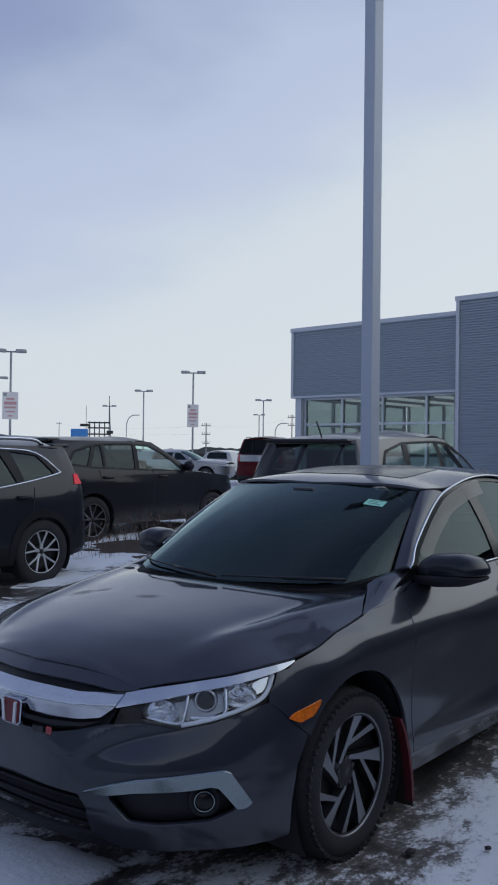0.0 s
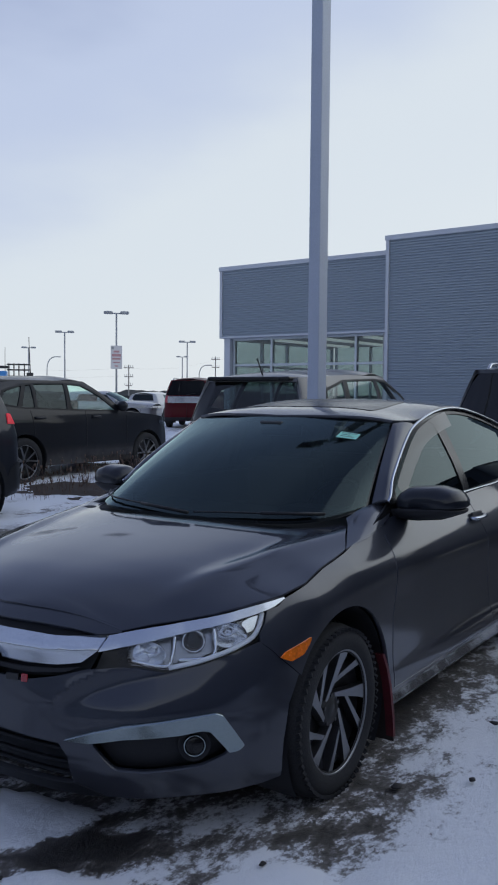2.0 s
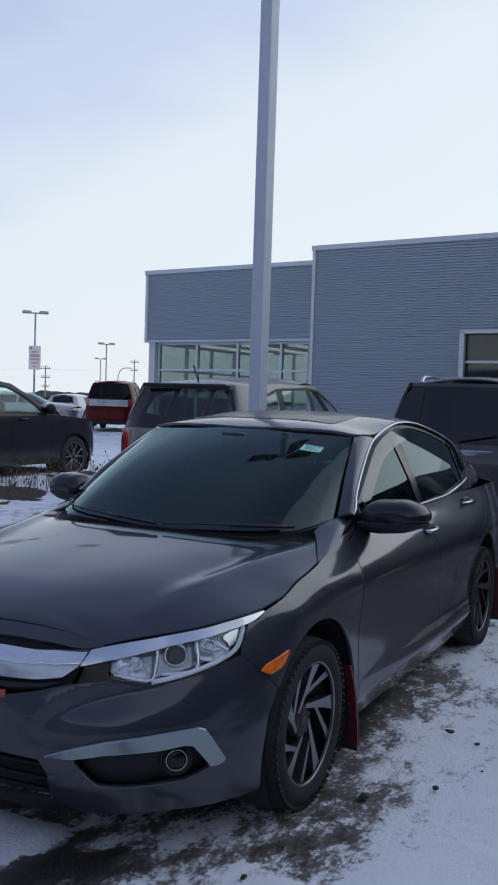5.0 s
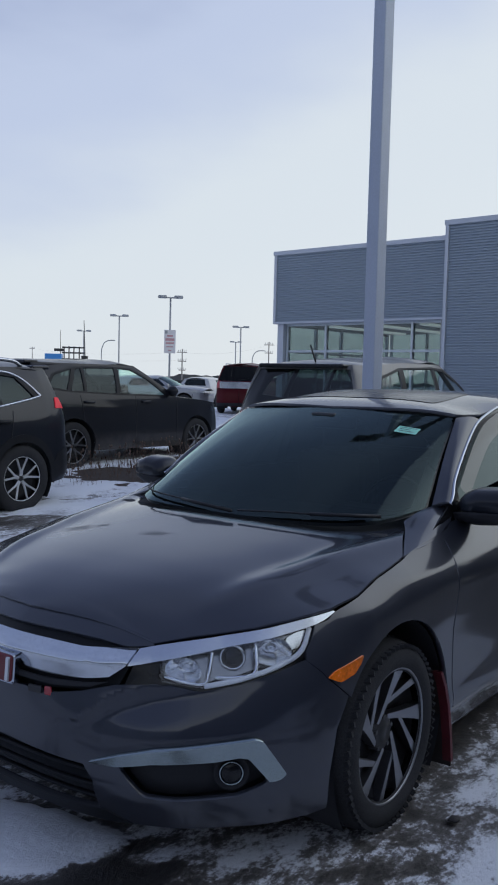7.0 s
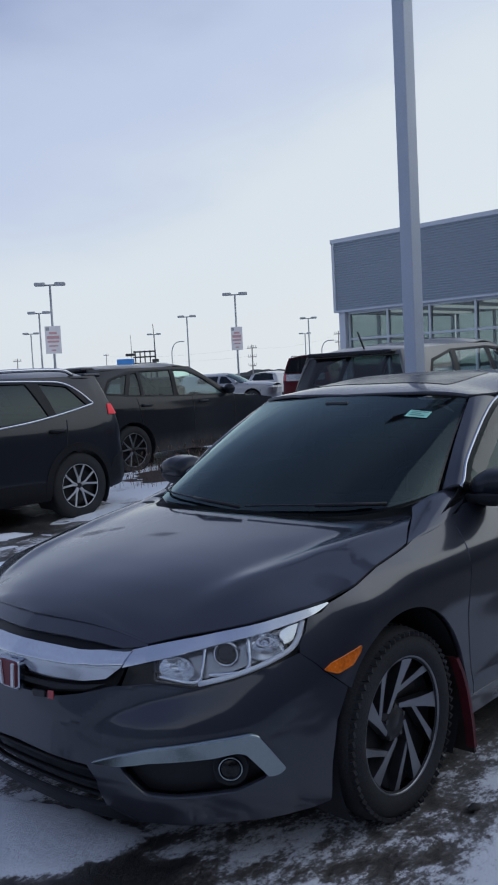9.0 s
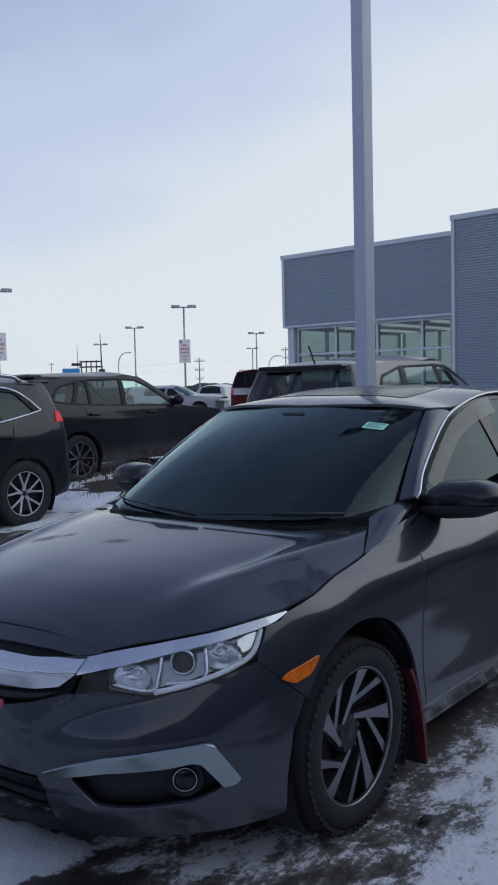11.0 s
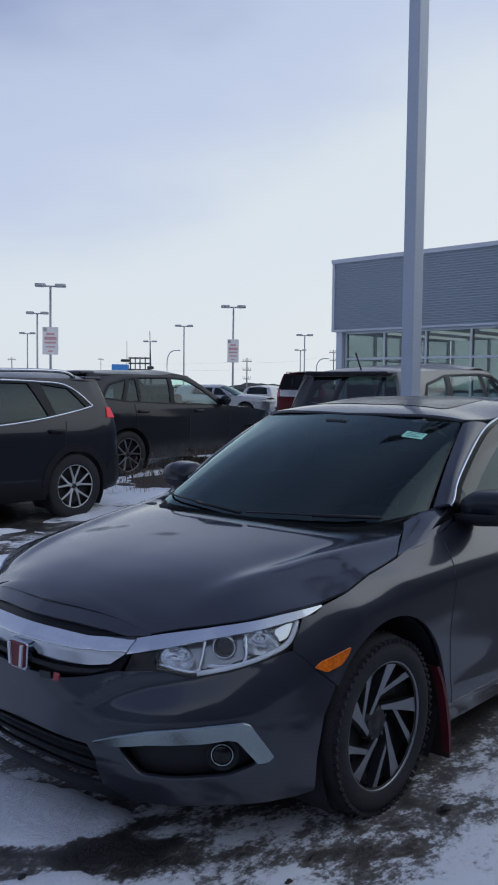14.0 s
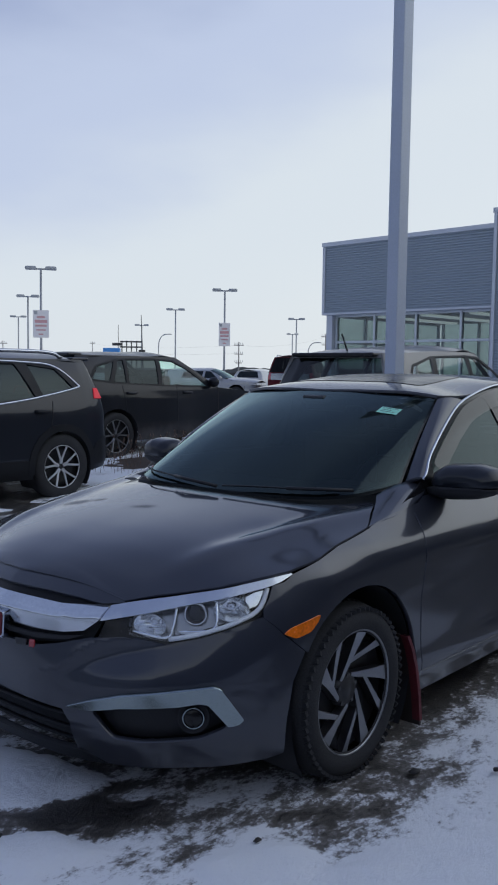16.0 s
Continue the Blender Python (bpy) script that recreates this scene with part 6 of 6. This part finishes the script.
# rig with a blue box far off
rig = thing("service_rig", pose(-61.6, 53.4, .2, 0, 0, 42), "far blue box and dark lattice rig", "equipment")
part("box", boxes([((-.95, 0, 3.0), (1.5, 1.4, .75))], .03), material("blue_sheet_metal", (.04, .22, .55), .5, 0, 10, .1), rig)
fr = bmesh.new()
for sx in (0, .45, .9, 1.4):
    rod(fr, (sx, 0, .0), (sx, 0, 4.1), .06, None, 6)
for z in (2.9, 3.5, 4.0):
    rod(fr, (-.2, 0, z), (1.9, 0, z), .07, None, 6)
part("lattice", fr, TRIM, rig)
fr = bmesh.new()
rod(fr, (-.35, 0, 0), (-.35, 0, 5.6), .05, .02, 6)
rod(fr, (2.0, .6, 0), (1.75, .6, 6.6), .07, .03, 6)
part("mast", fr, TRIM, rig)
for c, size in (((-.45, 0, 3.75), (.9, .5, .25)), ((1.9, 0, 3.1), (.6, .4, .3))):
    part("cradle", boxes([(c, size)], .04), TRIM, rig)
part("support", boxes([((-.95, 0, 1.3), (1.2, 1.2, 2.6))], .03), TRIM, rig)

# low hedge line on the horizon
TREES = material("winter_trees", (.055, .058, .055), .9, 0, .2, .3, stain=.05)
verts, faces = [], []
n_t = 420
for i in range(n_t + 1):
    a = radians(-85 + 150 * i / n_t)          # round from -x to +x beyond the yard
    R = 430
    x, y = -R * math.cos(a + radians(30)) , R * math.sin(a + radians(30)) 
    h = 2.6 + 1.6 * fbm(i * .09, 0, 1, 2.2) + 1.0 * fbm(i * .9, 3, 1, 4.4)
    for dz, dr in ((0, 0), (max(.8, h), 4), (0, 12)):
        verts.append((x * (1 + dr / R), y * (1 + dr / R), .2 + dz))
for i in range(n_t):
    for k in range(2):
        faces.append((3 * i + k, 3 * i + 3 + k, 3 * i + 4 + k, 3 * i + 1 + k))
tagged(put_mesh("tree_line", verts, faces, TREES), "dark low line of far trees", "trees", kind="stuff")
part_fence = thing("far_wall", pose(-31.0, 37.5, .2, 0, 0, 38), "dark low fence at the far edge of the yard", "fence")
for k in range(9):
    part("fence_panel", boxes([((-8 + 2 * k, 0, .62), (1.96, .06, 1.24))], .01), TRIM, part_fence)
    part("fence_post", boxes([((-9 + 2 * k, 0, .66), (.09, .09, 1.32))], .01), TRIM, part_fence)

# dead weeds on the island between the cars
WEED = material("dead_weed", (.13, .085, .065), .8, 0, 40, .35)
rnd = random.Random(5)


def weed_patch(name, label, cx, cy, rx, ry, count, hmax):
    verts, faces = [], []
    for _ in range(count):
        a, q = rnd.uniform(0, 6.28), math.sqrt(rnd.random())
        x, y = cx + rx * q * math.cos(a), cy + ry * q * math.sin(a)
        z, h, bend, az = gz(x, y), rnd.uniform(.15, 1) * hmax, rnd.uniform(.05, .75), rnd.uniform(0, 6.28)
        w = rnd.uniform(.002, .004)
        ox, oy = math.cos(az), math.sin(az)
        k = len(verts)
        for j in range(5):
            t = j / 4
            px, py, pz = x + ox * bend * h * t * t, y + oy * bend * h * t * t, z + h * t
            ww = w * (1 - .6 * t)
            verts += [(px - oy * ww, py + ox * ww, pz), (px + oy * ww, py - ox * ww, pz), (px + ox * ww, py + oy * ww, pz)]
        for j in range(4):
            for e in range(3):
                f = (e + 1) % 3
                faces.append((k + 3 * j + e, k + 3 * j + f, k + 3 * j + 3 + f, k + 3 * j + 3 + e))
        if rnd.random() < .6:        # seed head
            px, py, pz = x + ox * bend * h, y + oy * bend * h, z + h
            k = len(verts)
            r = rnd.uniform(.008, .018)
            verts += [(px, py, pz + 2 * r), (px + r, py, pz), (px - r * .5, py + r * .87, pz), (px - r * .5, py - r * .87, pz), (px, py, pz - 2 * r)]
            faces += [(k, k + 1, k + 2), (k, k + 2, k + 3), (k, k + 3, k + 1), (k + 4, k + 2, k + 1), (k + 4, k + 3, k + 2), (k + 4, k + 1, k + 3)]
    return tagged(put_mesh(name, verts, faces, WEED), label, "weeds", kind="stuff")


weed_patch("dead_weeds", "dry brown weeds sticking out of the snow", -6.6, 6.3, .6, 1.4, 300, .46)
weed_patch("dead_weeds", "dry brown weeds sticking out of the snow", -6.5, 8.6, .6, 1.5, 190, .42)

# small dark lumps of frozen dirt on the snow
LUMP = material("frozen_dirt", (.022, .020, .020), .7, 0, 60, .4, bump=.3)
rnd = random.Random(11)
for lx, ly, lr in ((1.04, .14, .030), (1.26, .36, .022), (1.14, 1.0, .026), (1.29, .91, .020), (.92, -.62, .018), (.30, -1.15, .020), (-.12, -1.08, .014), (1.38, .62, .012)):
    bm = bmesh.new()
    bmesh.ops.create_icosphere(bm, subdivisions=2, radius=lr)
    for v in bm.verts:
        v.co = v.co * (1 + .45 * noise.noise(v.co * 55 + Vector((lx * 9, ly * 7, 0)))) * Vector((.85, .6, .28))
    lump = part("dirt_lump", bm, LUMP, smooth=True)
    lump.matrix_world = pose(lx, ly, gz(lx, ly) + .019, 0, 0, rnd.uniform(0, 180))
    tagged(lump, "small dark lump of frozen dirt on the snow", "dirt", "dirt lumps")
